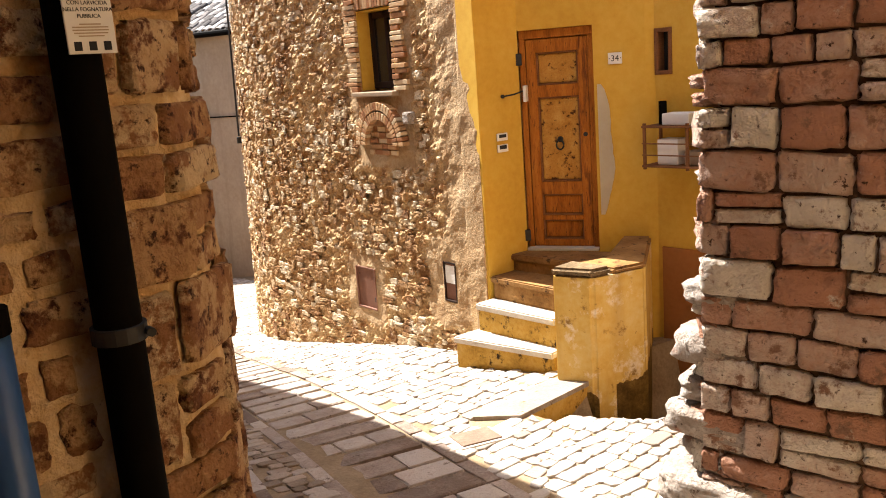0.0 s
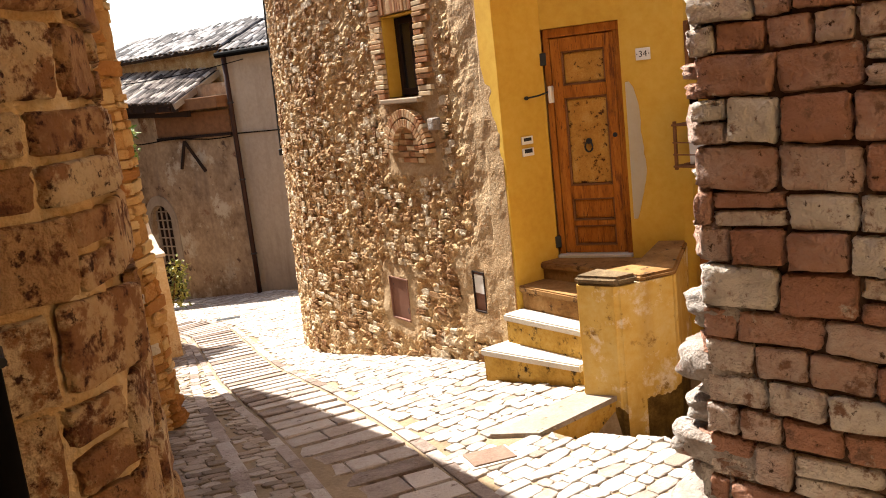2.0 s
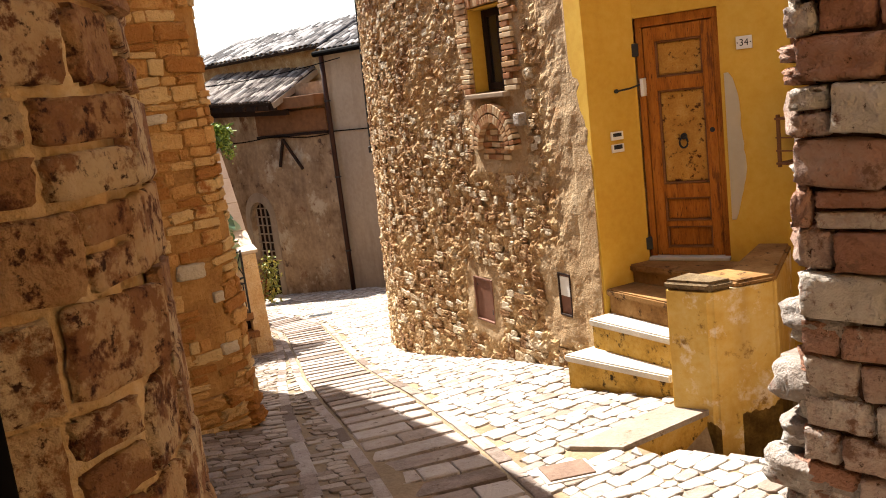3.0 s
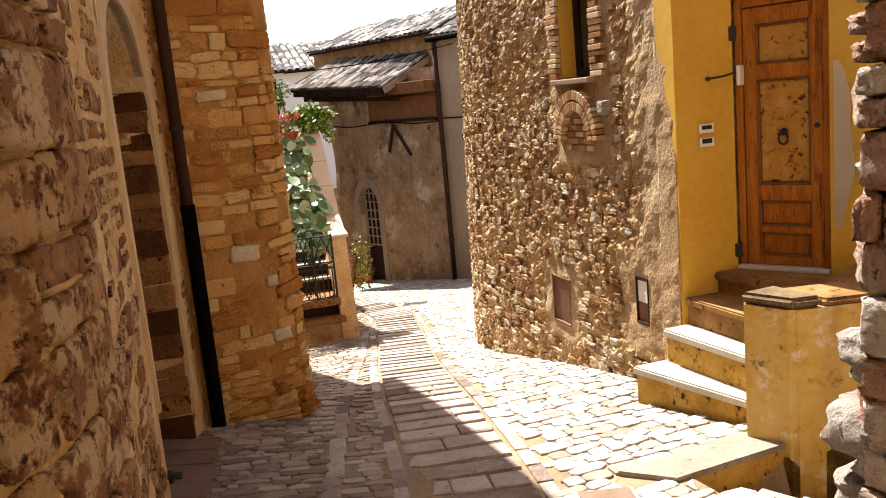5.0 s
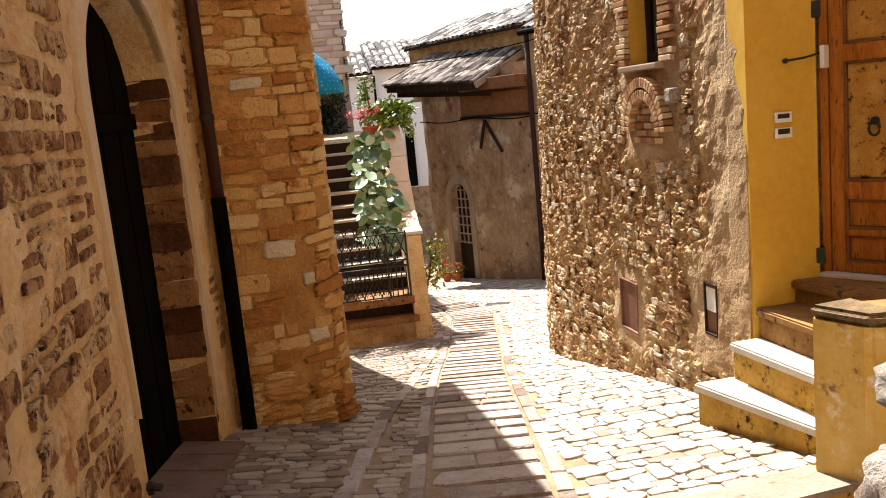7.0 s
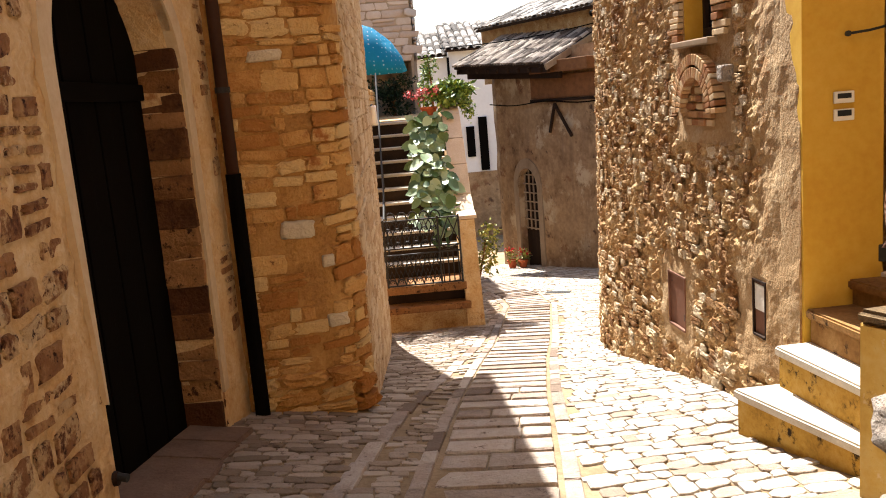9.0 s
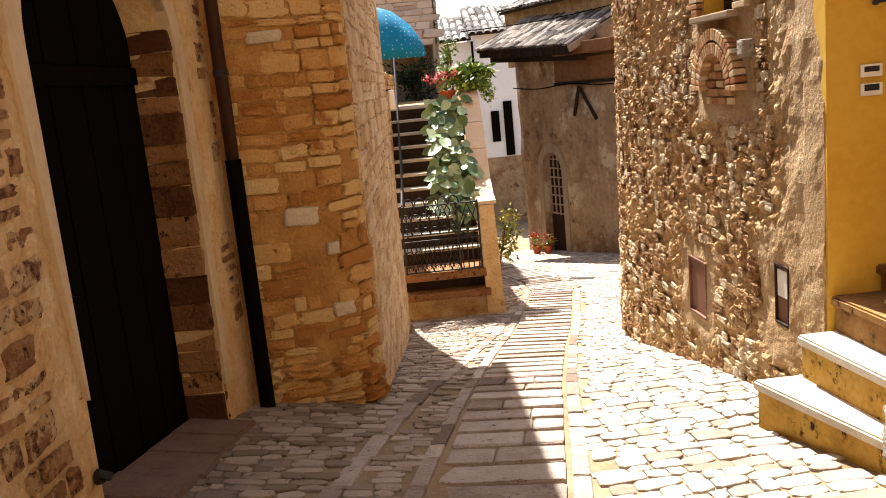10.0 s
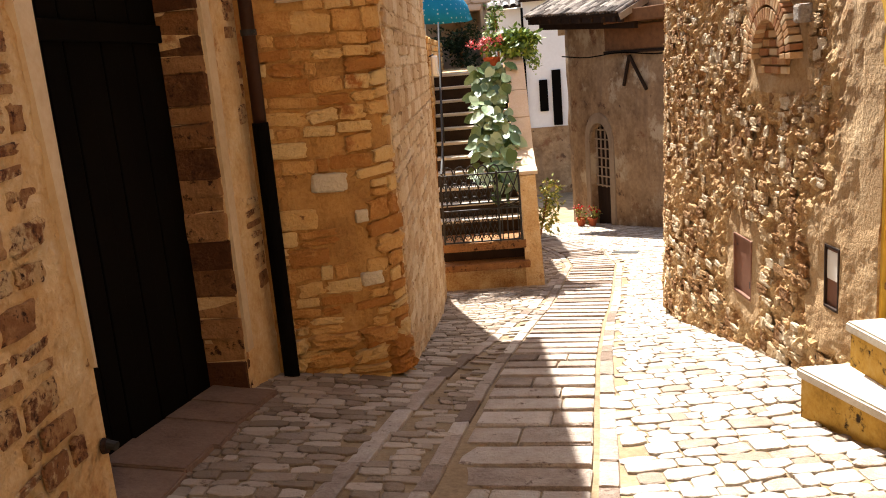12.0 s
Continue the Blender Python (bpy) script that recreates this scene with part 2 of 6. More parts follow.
def part(name, bm, mat, parent=None, label="", smooth=False):
    me = bpy.data.meshes.new(name)
    bm.normal_update()
    bm.to_mesh(me)
    bm.free()
    me.materials.append(mat)
    if smooth:
        me.shade_smooth()
    ob = new(name, me)
    if parent:
        ob.parent = parent
        if parent.matrix_basis != Matrix():
            ob.matrix_parent_inverse = parent.matrix_basis.inverted()
    if label:
        tagged(ob, label)
    return ob


def thing(name, label, category, group="", kind="", at=(0, 0, 0)):
    ob = new(name)
    ob.empty_display_size = 0.1
    ob.location = at
    return tagged(ob, label, category, group, kind)


def box(m, size, bevel=0.0, segs=2, bm=None, jitter=0.0):
    """A bevelled box of that size, centred at the pose m."""
    own = bmesh.new()
    bmesh.ops.create_cube(own, size=1)
    bmesh.ops.scale(own, vec=size, verts=own.verts)
    if bevel:
        bmesh.ops.bevel(own, geom=own.edges[:], offset=bevel, segments=segs, affect="EDGES", profile=0.6)
    if jitter:
        for v in own.verts:
            v.co += Vector((random.uniform(-jitter, jitter) for _ in range(3)))
    bmesh.ops.transform(own, matrix=m, verts=own.verts)
    if bm is None:
        return own
    tmp = bpy.data.meshes.new("tmp")
    own.to_mesh(tmp)
    own.free()
    bm.from_mesh(tmp)
    bpy.data.meshes.remove(tmp)
    return bm


def tube(points, radius, sides=10, bm=None, taper=None):
    """A round bar along points."""
    bm = bm or bmesh.new()
    points = [Vector(p) for p in points]
    rings = []
    for k, p in enumerate(points):
        d = (points[min(k + 1, len(points) - 1)] - points[max(k - 1, 0)]).normalized()
        a = d.orthogonal().normalized() if abs(d.z) > 0.99 else d.cross(Vector((0, 0, 1))).normalized()
        b = d.cross(a)
        r = radius if taper is None else radius + (taper - radius) * k / (len(points) - 1)
        rings.append([bm.verts.new(p + r * (math.cos(t) * a + math.sin(t) * b)) for t in np.linspace(0, 2 * math.pi, sides, endpoint=False)])
    for r0, r1 in zip(rings, rings[1:]):
        for k in range(sides):
            bm.faces.new((r0[k], r0[(k + 1) % sides], r1[(k + 1) % sides], r1[k]))
    bm.faces.new(rings[0]), bm.faces.new(rings[-1][::-1])
    bmesh.ops.recalc_face_normals(bm, faces=bm.faces[:])
    return bm


def prism(plan, z0, z1, bm=None):
    """An upright prism over a plan outline; z0 and z1 are heights or functions of x, y."""
    bm = bm or bmesh.new()
    f0 = z0 if callable(z0) else (lambda x, y: z0)
    f1 = z1 if callable(z1) else (lambda x, y: z1)
    lo = [bm.verts.new((x, y, f0(x, y))) for x, y in plan]
    hi = [bm.verts.new((x, y, f1(x, y))) for x, y in plan]
    k = len(plan)
    bm.faces.new(hi), bm.faces.new(lo[::-1])
    for a in range(k):
        bm.faces.new((lo[a], lo[(a + 1) % k], hi[(a + 1) % k], hi[a]))
    bmesh.ops.recalc_face_normals(bm, faces=bm.faces[:])
    return bm


class Line:
    """A plan line that walls follow; what faces out lies to its left."""

    def __init__(self, points, batter=0.0):
        self.p = np.array(points, float)
        self.batter = batter
        self.s = np.r_[0, np.cumsum(np.linalg.norm(np.diff(self.p, axis=0), axis=1))]
        self.length = self.s[-1]

    def at(self, s):
        return np.array([np.interp(s, self.s, self.p[:, 0]), np.interp(s, self.s, self.p[:, 1])])

    def tangent(self, s):
        d = self.at(min(s + 0.04, self.length)) - self.at(max(s - 0.04, 0))
        return d / np.linalg.norm(d)

    def spot(self, s, z, out=0.0):
        x, y = self.at(s)
        t = self.tangent(s)
        out -= self.batter * (z - 0.9) * min(1.0, 0.35 + s * 0.6)
        return Matrix(((t[0], -t[1], 0, x - t[1] * out), (t[1], t[0], 0, y + t[0] * out), (0, 0, 1, z), (0, 0, 0, 1)))

    def near(self, x, y):
        """How far along the line the place nearest to x, y lies."""
        ss = np.linspace(0, self.length, 400)
        d = [np.hypot(*(self.at(s) - (x, y))) for s in ss]
        return ss[int(np.argmin(d))]


def relief_wall(name, line, foot, top, thick, mat, res=0.12, amp=0.02, size=0.3, holes=(), deep=0.3, parent=None, seed=0, label="", broken=0.0, grit=0.17, rough=None, second=None, fine_to=(99, 99)):
    """A thick wall with an uneven face. holes: (s0, s1, z0, z1), which go deep into it."""
    def cuts(a, b, limit):
        mid = min(b, limit)
        return set(np.linspace(a, mid, max(2, int((mid - a) / res))).round(3)) | (set(np.linspace(mid, b, max(2, int((b - mid) / 0.25))).round(3)) if b > mid else set())

    ss, zs = cuts(0, line.length, fine_to[0]), cuts(foot, top, fine_to[1])
    for s0, s1, z0, z1 in holes:
        ss |= {round(s0, 3), round(s1, 3)}
        zs |= {round(z0, 3), round(z1, 3)}
    ss, zs = sorted(ss), sorted(zs)
    verts, faces, index, other = [], [], {}, []

    def inside(s, z):
        return any(a < s < b and c < z < d for a, b, c, d in holes)

    def vert(i, j, back):
        if (i, j, back) not in index:
            s, z = ss[i], zs[j]
            edge = any(a - 0.01 <= s <= b + 0.01 and c - 0.01 <= z <= d + 0.01 for a, b, c, d in holes)
            x, y = line.at(s)
            lump = 0.0 if edge else amp * (noise.noise((x / size + seed, y / size, z / size)) + 0.5 * noise.noise((x * 2.7 / size, y * 2.7 / size + seed, z * 2.7 / size)))
            if broken and not edge and back == 0 and z < 5.2:
                q = Vector((x, y, z)) / grit + Vector((0.45 * noise.noise((x * 9, y * 9, z * 9)), 0, 0.45 * noise.noise((z * 9, x * 9, y * 9))))
                q.z *= 1.8
                d, c = noise.voronoi(q)
                proud = noise.cell(c[0] * 3.1)
                ragged = noise.fractal(Vector((x, y, z)) * 11 + Vector((seed, 0, 0)), 0.7, 2.2, 4)
                much = rough(s, z) if rough else 1.0
                lump = lump * 0.6 + broken * (0.1 + 0.9 * much) * (0.7 * (min(1.0, (d[1] - d[0]) * 4) * (0.35 + 0.65 * proud) - 0.55) + 0.7 * ragged)
                if s < 0.25:
                    lump = max(lump, 0.0)
            out = {0: lump, 1: -deep, 2: -thick}[back]
            p = line.spot(s, z, out)
            index[i, j, back] = len(verts)
            verts.append(p.translation)
        return index[i, j, back]

    full = {(i, j) for i in range(len(ss) - 1) for j in range(len(zs) - 1) if not inside((ss[i] + ss[i + 1]) / 2, (zs[j] + zs[j + 1]) / 2)}
    for i in range(len(ss) - 1):
        for j in range(len(zs) - 1):
            if (i, j) in full:
                if second and second[1]((ss[i] + ss[i + 1]) / 2, (zs[j] + zs[j + 1]) / 2):
                    other.append(len(faces))
                faces.append((vert(i + 1, j, 0), vert(i, j, 0), vert(i, j + 1, 0), vert(i + 1, j + 1, 0)))
            else:
                faces.append((vert(i + 1, j, 1), vert(i, j, 1), vert(i, j + 1, 1), vert(i + 1, j + 1, 1)))
                for (di, dj), (a, b) in {(-1, 0): ((i, j), (i, j + 1)), (1, 0): ((i + 1, j + 1), (i + 1, j)), (0, -1): ((i + 1, j), (i, j)), (0, 1): ((i, j + 1), (i + 1, j + 1))}.items():
                    if (i + di, j + dj) in full:
                        faces.append((vert(*a, 0), vert(*b, 0), vert(*b, 1), vert(*a, 1)))
    last, high = len(ss) - 1, len(zs) - 1
    for i in range(last):
        faces.append((vert(i, high, 0), vert(i, high, 2), vert(i + 1, high, 2), vert(i + 1, high, 0)))
    faces.append([vert(i, 0, 2) for i in range(last + 1)] + [vert(i, high, 2) for i in range(last, -1, -1)]) if len(line.p) == 2 else [faces.append((vert(i, 0, 2), vert(i + 1, 0, 2), vert(i + 1, high, 2), vert(i, high, 2))) for i in range(last)]
    for e in (0, last):
        for j in range(high):
            faces.append((vert(e, j, 0), vert(e, j + 1, 0), vert(e, j + 1, 2), vert(e, j, 2)))
    ob = mesh(name, verts, faces, mat, parent)
    if second:
        ob.data.materials.append(second[0])
        for k in other:
            ob.data.polygons[k].material_index = 1
    return tagged(ob, label or name.replace("_", " "), "wall", kind="structure")


def stone_mesh(name, seed, cuts=(0, 0.07, 0.35, 0.65, 0.93, 1), rim=0.45, lump=0.12, shift=0.03, smooth=True):
    """A rough stone one unit wide and high: x along the wall, y out of it."""
    rnd = random.Random(seed)
    verts, faces, n = [], [], len(cuts) - 1
    lean = [rnd.uniform(-0.06, 0.06) for _ in range(4)]
    for j, cv in enumerate(cuts):
        for i, cu in enumerate(cuts):
            u, v = cu - 0.5, cv - 0.5
            border = i in (0, n) or j in (0, n)
            corner = i in (0, n) and j in (0, n)
            x = u + lean[0] * v + rnd.uniform(-shift, shift)
            z = v + lean[1] * u + rnd.uniform(-shift, shift)
            if corner:
                x, z = x * rnd.uniform(0.8, 0.96), z * rnd.uniform(0.76, 0.96)
            y = (rim if border else 1.0) + rnd.uniform(-lump, lump) + (lean[2] * u + lean[3] * v) * 3
            verts.append((x, y, z))
    for j in range(n):
        for i in range(n):
            a = j * (n + 1) + i
            faces.append((a + 1, a, a + n + 1, a + n + 2))
    ring = [i for i in range(n + 1)] + [j * (n + 1) + n for j in range(1, n + 1)] + [n * (n + 1) + i for i in range(n - 1, -1, -1)] + [j * (n + 1) for j in range(n - 1, 0, -1)]
    base = len(verts)
    verts += [(verts[k][0] * 1.02, -1.2, verts[k][2] * 1.02) for k in ring]
    for k in range(len(ring)):
        n1 = (k + 1) % len(ring)
        faces.append((ring[k], ring[n1], base + n1, base + k))
    me = bpy.data.meshes.new(name)
    me.from_pydata(verts, [], faces)
    if smooth:
        me.shade_smooth()
    return me


STONES = [stone_mesh("stone", 100 + k, (0, 0.12, 0.5, 0.88, 1), 0.4, 0.3, 0.06) for k in range(12)]
RUBBLE = [stone_mesh("stone", 300 + k, (0, 0.12, 0.4, 0.7, 0.9, 1), 0.5, 0.55, 0.1, smooth=False) for k in range(16)]
RAGGED = [stone_mesh("stone", 500 + k, (0, 0.1, 0.3, 0.5, 0.72, 0.9, 1), 0.35, 0.3, 0.085, smooth=False) for k in range(16)]
PITTED = [stone_mesh("stone", 700 + k, (0, 0.06, 0.22, 0.4, 0.6, 0.78, 0.94, 1), 0.45, 0.17, 0.028) for k in range(18)]
FINE_STONES = [stone_mesh("stone", 200 + k) for k in range(14)]


def dressed(meshes, mat):
    out = []
    for me in meshes:
        c = me.copy()
        c.materials.append(mat)
        out.append(c)
    return out


def courses(line, foot, top, rows, widths, gap, seed, skip=None, wander=0.0):
    """Where the stones of a coursed wall lie: (s, z, width, height)."""
    rnd = random.Random(seed)
    z, out = foot, []
    while z < top:
        h = rnd.uniform(*rows)
        s = -rnd.uniform(0, widths[0])
        while s < line.length:
            w = rnd.uniform(*widths) * (0.75 + 0.5 * min(1, h / rows[1]))
            s0, s1 = max(s, 0.0), min(s + w, line.length)
            if s1 - s0 > 0.045:
                zz = z + wander * noise.noise((s0 * 0.8, seed, z * 0.5))
                cut = h * rnd.choice((1, 1, 1, 0.5)) if h > rows[1] * 0.75 else h
                for lo, hh in ((0, cut),) if cut == h else ((0, cut), (cut, h - cut)):
                    row = ((s0 + s1) / 2, zz + lo + hh / 2, s1 - s0 - gap, hh - gap)
                    if not (skip and skip(row[0], row[1], row[2], row[3])):
                        out.append(row)
            s += w
        z += h
    return out


def lay(parent, line, rows, meshes, proud, name="stone", seed=0, tilt=2.0):
    """Each stone an object of its own under its wall."""
    rnd = random.Random(seed)
    for s, z, w, h in rows:
        ob = new(name, rnd.choice(meshes))
        ob.parent = parent
        ob.matrix_basis = line.spot(s, z) @ pose(0, 0, 0, 0, rnd.uniform(-tilt, tilt)) @ Matrix.Diagonal((w, rnd.uniform(*proud), h, 1))


def fill(parent, line, rows, meshes, proud, mat, name="small_stones", seed=0, tilt=2.0, smooth=True):
    """The stones past those that can be picked apart, as one mesh."""
    rnd = random.Random(seed)
    verts, faces = [], []
    cache = [(np.array([v.co[:] for v in me.vertices]), [tuple(p.vertices) for p in me.polygons]) for me in meshes]
    for s, z, w, h in rows:
        co, fs = rnd.choice(cache)
        m = np.array(line.spot(s, z) @ pose(0, 0, 0, 0, rnd.uniform(-tilt, tilt), 0) @ Matrix.Diagonal((w, rnd.uniform(*proud), h, 1)))
        base = len(verts)
        verts.extend((co @ m[:3, :3].T + m[:3, 3]).tolist())
        faces.extend(tuple(base + k for k in f) for f in fs)
    ob = mesh(name, verts, faces, mat, parent, smooth=smooth)
    return tagged(ob, kind="stuff")


# ---- ground ----
GROUND_Y = [-60, -5, 1, 3, 5, 6.4, 8.5, 10.1, 11.8, 13.2, 15.8, 20, 26, 32, 60, 140]
GROUND_Z = [5.0, 1.75, 1.15, 0.9, 0.69, 0.56, 0.28, -0.03, -0.36, -0.6, -0.93, -1.5, -2.3, -3.0, -4.5, -6]
fine_y = np.arange(-60, 140, 0.1)
fine_z = np.convolve(np.pad(np.interp(fine_y, GROUND_Y, GROUND_Z), 6, mode="edge"), np.ones(13) / 13, mode="valid")


def ground_z(x, y):
    """The street falls away ahead and rises to the foot of the wall on its west side."""
    return float(np.interp(y, fine_y, fine_z)) + 0.15 * max(0.0, 4.2 - max(x, 0.5)) * float(np.clip((13 - y) / 4, 0, 1))


def sunk(x, y):
    """How far the passage beside the parapet lies below the street."""
    a = (x - 5.38) * 0.88 + (y - 5.6) * 0.47
    if a <= 0 or y > 5.62 + (x - 5.35) * 0.17:
        return 0.0
    return 0.17 * min(4, 1 + int(a / 0.34))


def lines(a, b, lo, hi, fine, coarse):
    return np.unique(np.r_[np.linspace(a, lo, coarse), np.arange(lo, hi, fine), np.linspace(hi, b, coarse)].round(3))


gx, gy = lines(-90, 90, 0.0, 8.6, 0.12, 9), lines(-60, 135, 0.0, 30, 0.12, 9)
gv = [(x, y, ground_z(x, y) - sunk(x, y) - 0.012 + 0.006 * noise.noise((x * 3, y * 3, 0))) for y in gy for x in gx]
gf = [(j * len(gx) + i, j * len(gx) + i + 1, (j + 1) * len(gx) + i + 1, (j + 1) * len(gx) + i) for j in range(len(gy) - 1) for i in range(len(gx) - 1)]
ground = tagged(mesh("ground", gv, gf, M_JOINT), "sandy joints and bedding of the sloping stone street", "ground", kind="structure")

# ---- big walls ----
# the rubble house with the rounded corner
LINE_M = Line([(6.36, 7.24), (6.31, 8.2), (6.26, 9.4), (6.19, 11.0), (6.21, 11.8), (6.34, 12.5), (6.52, 13.1), (6.76, 13.65), (7.2, 14.2), (8.2, 14.8), (11.0, 15.5)], batter=0.028)
S_WIN0, S_WIN1 = LINE_M.near(6.33, 8.5), LINE_M.near(6.29, 9.17)
S_MET0, S_MET1 = LINE_M.near(6.32, 7.69), LINE_M.near(6.3, 7.89)
S_HAT0, S_HAT1 = LINE_M.near(6.26, 9.13), LINE_M.near(6.26, 9.51)
HOLES_M = [(S_WIN0, S_WIN1, 3.0, 3.86), (S_MET0, S_MET1, 0.89, 1.3), (S_HAT0, S_HAT1, 0.55, 1.04)]
S_ARCH = LINE_M.near(6.28, 8.78)


def rough_m(s, z):
    """How broken the rubble face is: 0 where render covers it, 1 where the stones stand bare."""
    wave = 0.22 * noise.noise((s * 2.3, z * 2.3, 4.0)) + 0.12 * noise.noise((s * 7, z * 7, 2.0))
    f = float(np.clip((s - 0.42 - 0.8 * wave) / 0.45, 0, 1)) if z > 1.0 else float(np.clip((s - 0.05) / 0.3, 0.2, 1))
    for a, b, c, d, r in ((S_MET0, S_MET1, 0.89, 1.3, 0.24), (S_HAT0, S_HAT1, 0.55, 1.04, 0.12), (S_WIN0 - 0.12, S_WIN1 + 0.12, 3.0, 4.2, 0.12), (S_ARCH - 0.42, S_ARCH + 0.42, 2.3, 2.9, 0.06)):
        away = math.hypot(max(a - s, 0, s - b), max(c - z, 0, z - d))
        f = min(f, float(np.clip((away - r * (1 + 2 * wave)) / 0.1, 0.0, 1)))
    return f


wall_m = relief_wall("wall_rubble_house", LINE_M, -1.6, 8.0, 0.6, M_RUBBLE_BED, res=0.027, amp=0.035, size=0.4, holes=HOLES_M, deep=0.22, broken=0.04, grit=0.085, rough=rough_m, second=(M_RUBBLE_PLASTER, lambda s, z: rough_m(s, z) < 0.4), fine_to=(LINE_M.near(7.4, 14.3), 4.7), label="rough honey and brown rubble house wall with rounded corner")
# the pink stone wall close by
LINE_R = Line([(5.75, 0.2), (4.985, 2.96), (4.825, 3.57), (5.9, 3.65)])
LINE_R1, LINE_R2 = Line([(5.75, 0.2), (4.985, 2.96), (4.815, 3.61)]), Line([(4.8, 3.58), (5.8, 3.655)])
wall_r = relief_wall("wall_pink_stone", LINE_R, 0.2, 6.5, 0.35, M_ASHLAR_BED, res=0.15, amp=0.012, label="pink and grey rough stone block wall, deep dark joints")
# the house with the arched door
LINE_A = Line([(2.66, 8.28), (2.6, 7.7), (2.52, 6.4), (2.49, 5.0), (2.53, 4.2), (2.48, 3.8), (2.36, 3.5), (2.2, 3.37), (1.9, 3.28), (0.2, 2.8), (-3.0, 2.2)])
S_ARC0, S_ARC1 = LINE_A.near(2.6, 7.7), LINE_A.near(2.5, 5.86)
HOLES_A = [(S_ARC0, S_ARC1, 0.3, 3.72)]
wall_a = relief_wall("wall_arched_door_house", LINE_A, 0.0, 7.4, 0.55, M_FLUSH, res=0.055, amp=0.022, size=0.33, holes=HOLES_A, deep=0.3, broken=0.02, grit=0.2, label="old orange-brown stone wall, half plastered, dark pitted stains")
# the house block that juts out
LINE_B = Line([(3.6, 14.5), (3.57, 11.0), (3.57, 8.8), (3.54, 8.65), (3.47, 8.55), (3.36, 8.47), (2.6, 8.26)])
# plain walls added out of view behind and beside the viewer: close the lane, cut sky light
for nm, plan in (("wall_lane_south", [(-4.5, -0.7), (9.5, -0.9), (9.5, -1.4), (-4.5, -1.2)]), ("wall_lane_west", [(-2.2, 2.6), (-2.2, -0.8), (-2.6, -0.8), (-2.6, 2.6)])):
    tagged(part(nm, prism(plan, -0.5, 11.0), M_FLUSH), "plain added wall out of view, cutting sky light", "wall", kind="structure")
# overhead slab added out of view to darken the lane walls
tagged(part("ceiling_passage", prism([(-2.2, 2.3), (3.2, 2.3), (3.2, -0.75), (-2.2, -0.75)], 4.6, 4.9), M_FLUSH), "plain added slab out of view, shading the lane", "ceiling", kind="structure")
wall_b = relief_wall("wall_jutting_block", LINE_B, -1.2, 5.75, 0.5, M_TUFA_BED, res=0.05, amp=0.012, size=0.3, broken=0.014, grit=0.12, second=(M_SIDE_RENDER, lambda s, z: s < 5.75), fine_to=(99, 4.8), label="golden coursed stone corner of jutting house")

# ---- facade stones ----
def skip_m(s, z, w, h):
    if s > LINE_M.near(8.2, 14.8) or z > 4.9:
        return True
    for a, b, c, d in ((S_WIN0 - 0.14, S_WIN1 + 0.14, 2.93, 4.3), (S_MET0 - 0.05, S_MET1 + 0.05, 0.85, 1.35), (S_HAT0 - 0.04, S_HAT1 + 0.04, 0.5, 1.08), (S_WIN0 - 0.1, S_WIN1 + 0.05, 2.3, 2.95)):
        if s + w / 2 > a and s - w / 2 < b and z + h / 2 > c and z - h / 2 < d:
            return True
    return rough_m(s, z) < 0.6 or noise.noise((s * 31, z * 47, 1.7)) < 0.02 or noise.noise((s * 1.4, z * 1.4, 3.3)) < -0.42


rows_m = [r for r in courses(LINE_M, 1.15, 4.9, (0.04, 0.1), (0.045, 0.14), 0.004, 11, skip_m, wander=0.25)] + courses(LINE_M, -0.7, 1.2, (0.05, 0.11), (0.07, 0.2), 0.008, 12, skip_m, wander=0.1)
near_m = [r for r in rows_m if 0.6 < r[0] < 3.0 and 0.3 < r[1] < 2.4][:295]
taken = set(near_m)
lay(wall_m, LINE_M, near_m, dressed(RUBBLE, M_RUBBLE), (0.002, 0.014), seed=1, tilt=6)
fill(wall_m, LINE_M, [r for r in rows_m if r not in taken], RUBBLE, (0.002, 0.014), M_RUBBLE_FILL, seed=2, tilt=6, smooth=False)


rows_r = courses(LINE_R1, 0.75, 4.2, (0.1, 0.2), (0.12, 0.33), 0.012, 23, lambda s, z, w, h: s < 0.9, wander=0.06)
lay(wall_r, LINE_R1, rows_r[:295], dressed(PITTED, M_ASHLAR), (0.03, 0.062), seed=3, tilt=3)
rows_r2 = courses(LINE_R2, 0.75, 4.2, (0.11, 0.2), (0.17, 0.4), 0.016, 22)
lay(wall_r, LINE_R2, rows_r2[:80], dressed(PITTED, M_ASHLAR), (0.03, 0.09), seed=8, tilt=2)


def boulder(x, y, z, size, seed):
    """A worn corner stone, bedded in the wall."""
    bm = bmesh.new()
    bmesh.ops.create_icosphere(bm, subdivisions=4, radius=1)
    for v in bm.verts:
        p = v.co.copy()
        for a in range(3):
            p[a] = math.copysign(abs(p[a]) ** 0.5, p[a])
        v.co = p * (0.92 + 0.12 * noise.noise(p * 1.7 + Vector((seed * 7.1, 0, 0))) + 0.07 * noise.noise(p * 4 + Vector((seed, 3, 0))) + 0.03 * noise.noise(p * 9 + Vector((seed, 0, 5))))
    bmesh.ops.scale(bm, vec=(size[0] * 0.85, size[1] * 1.45, size[2]), verts=bm.verts)
    bmesh.ops.transform(bm, matrix=pose(x + 0.02, y - size[1] * 0.62, z, 5 * math.sin(seed * 2.3), 5 * math.cos(seed * 1.7), 14 + 5 * math.sin(seed)), verts=bm.verts)
    part("boulder", bm, M_BOULDER, wall_r, "pale worn corner stone", smooth=True)


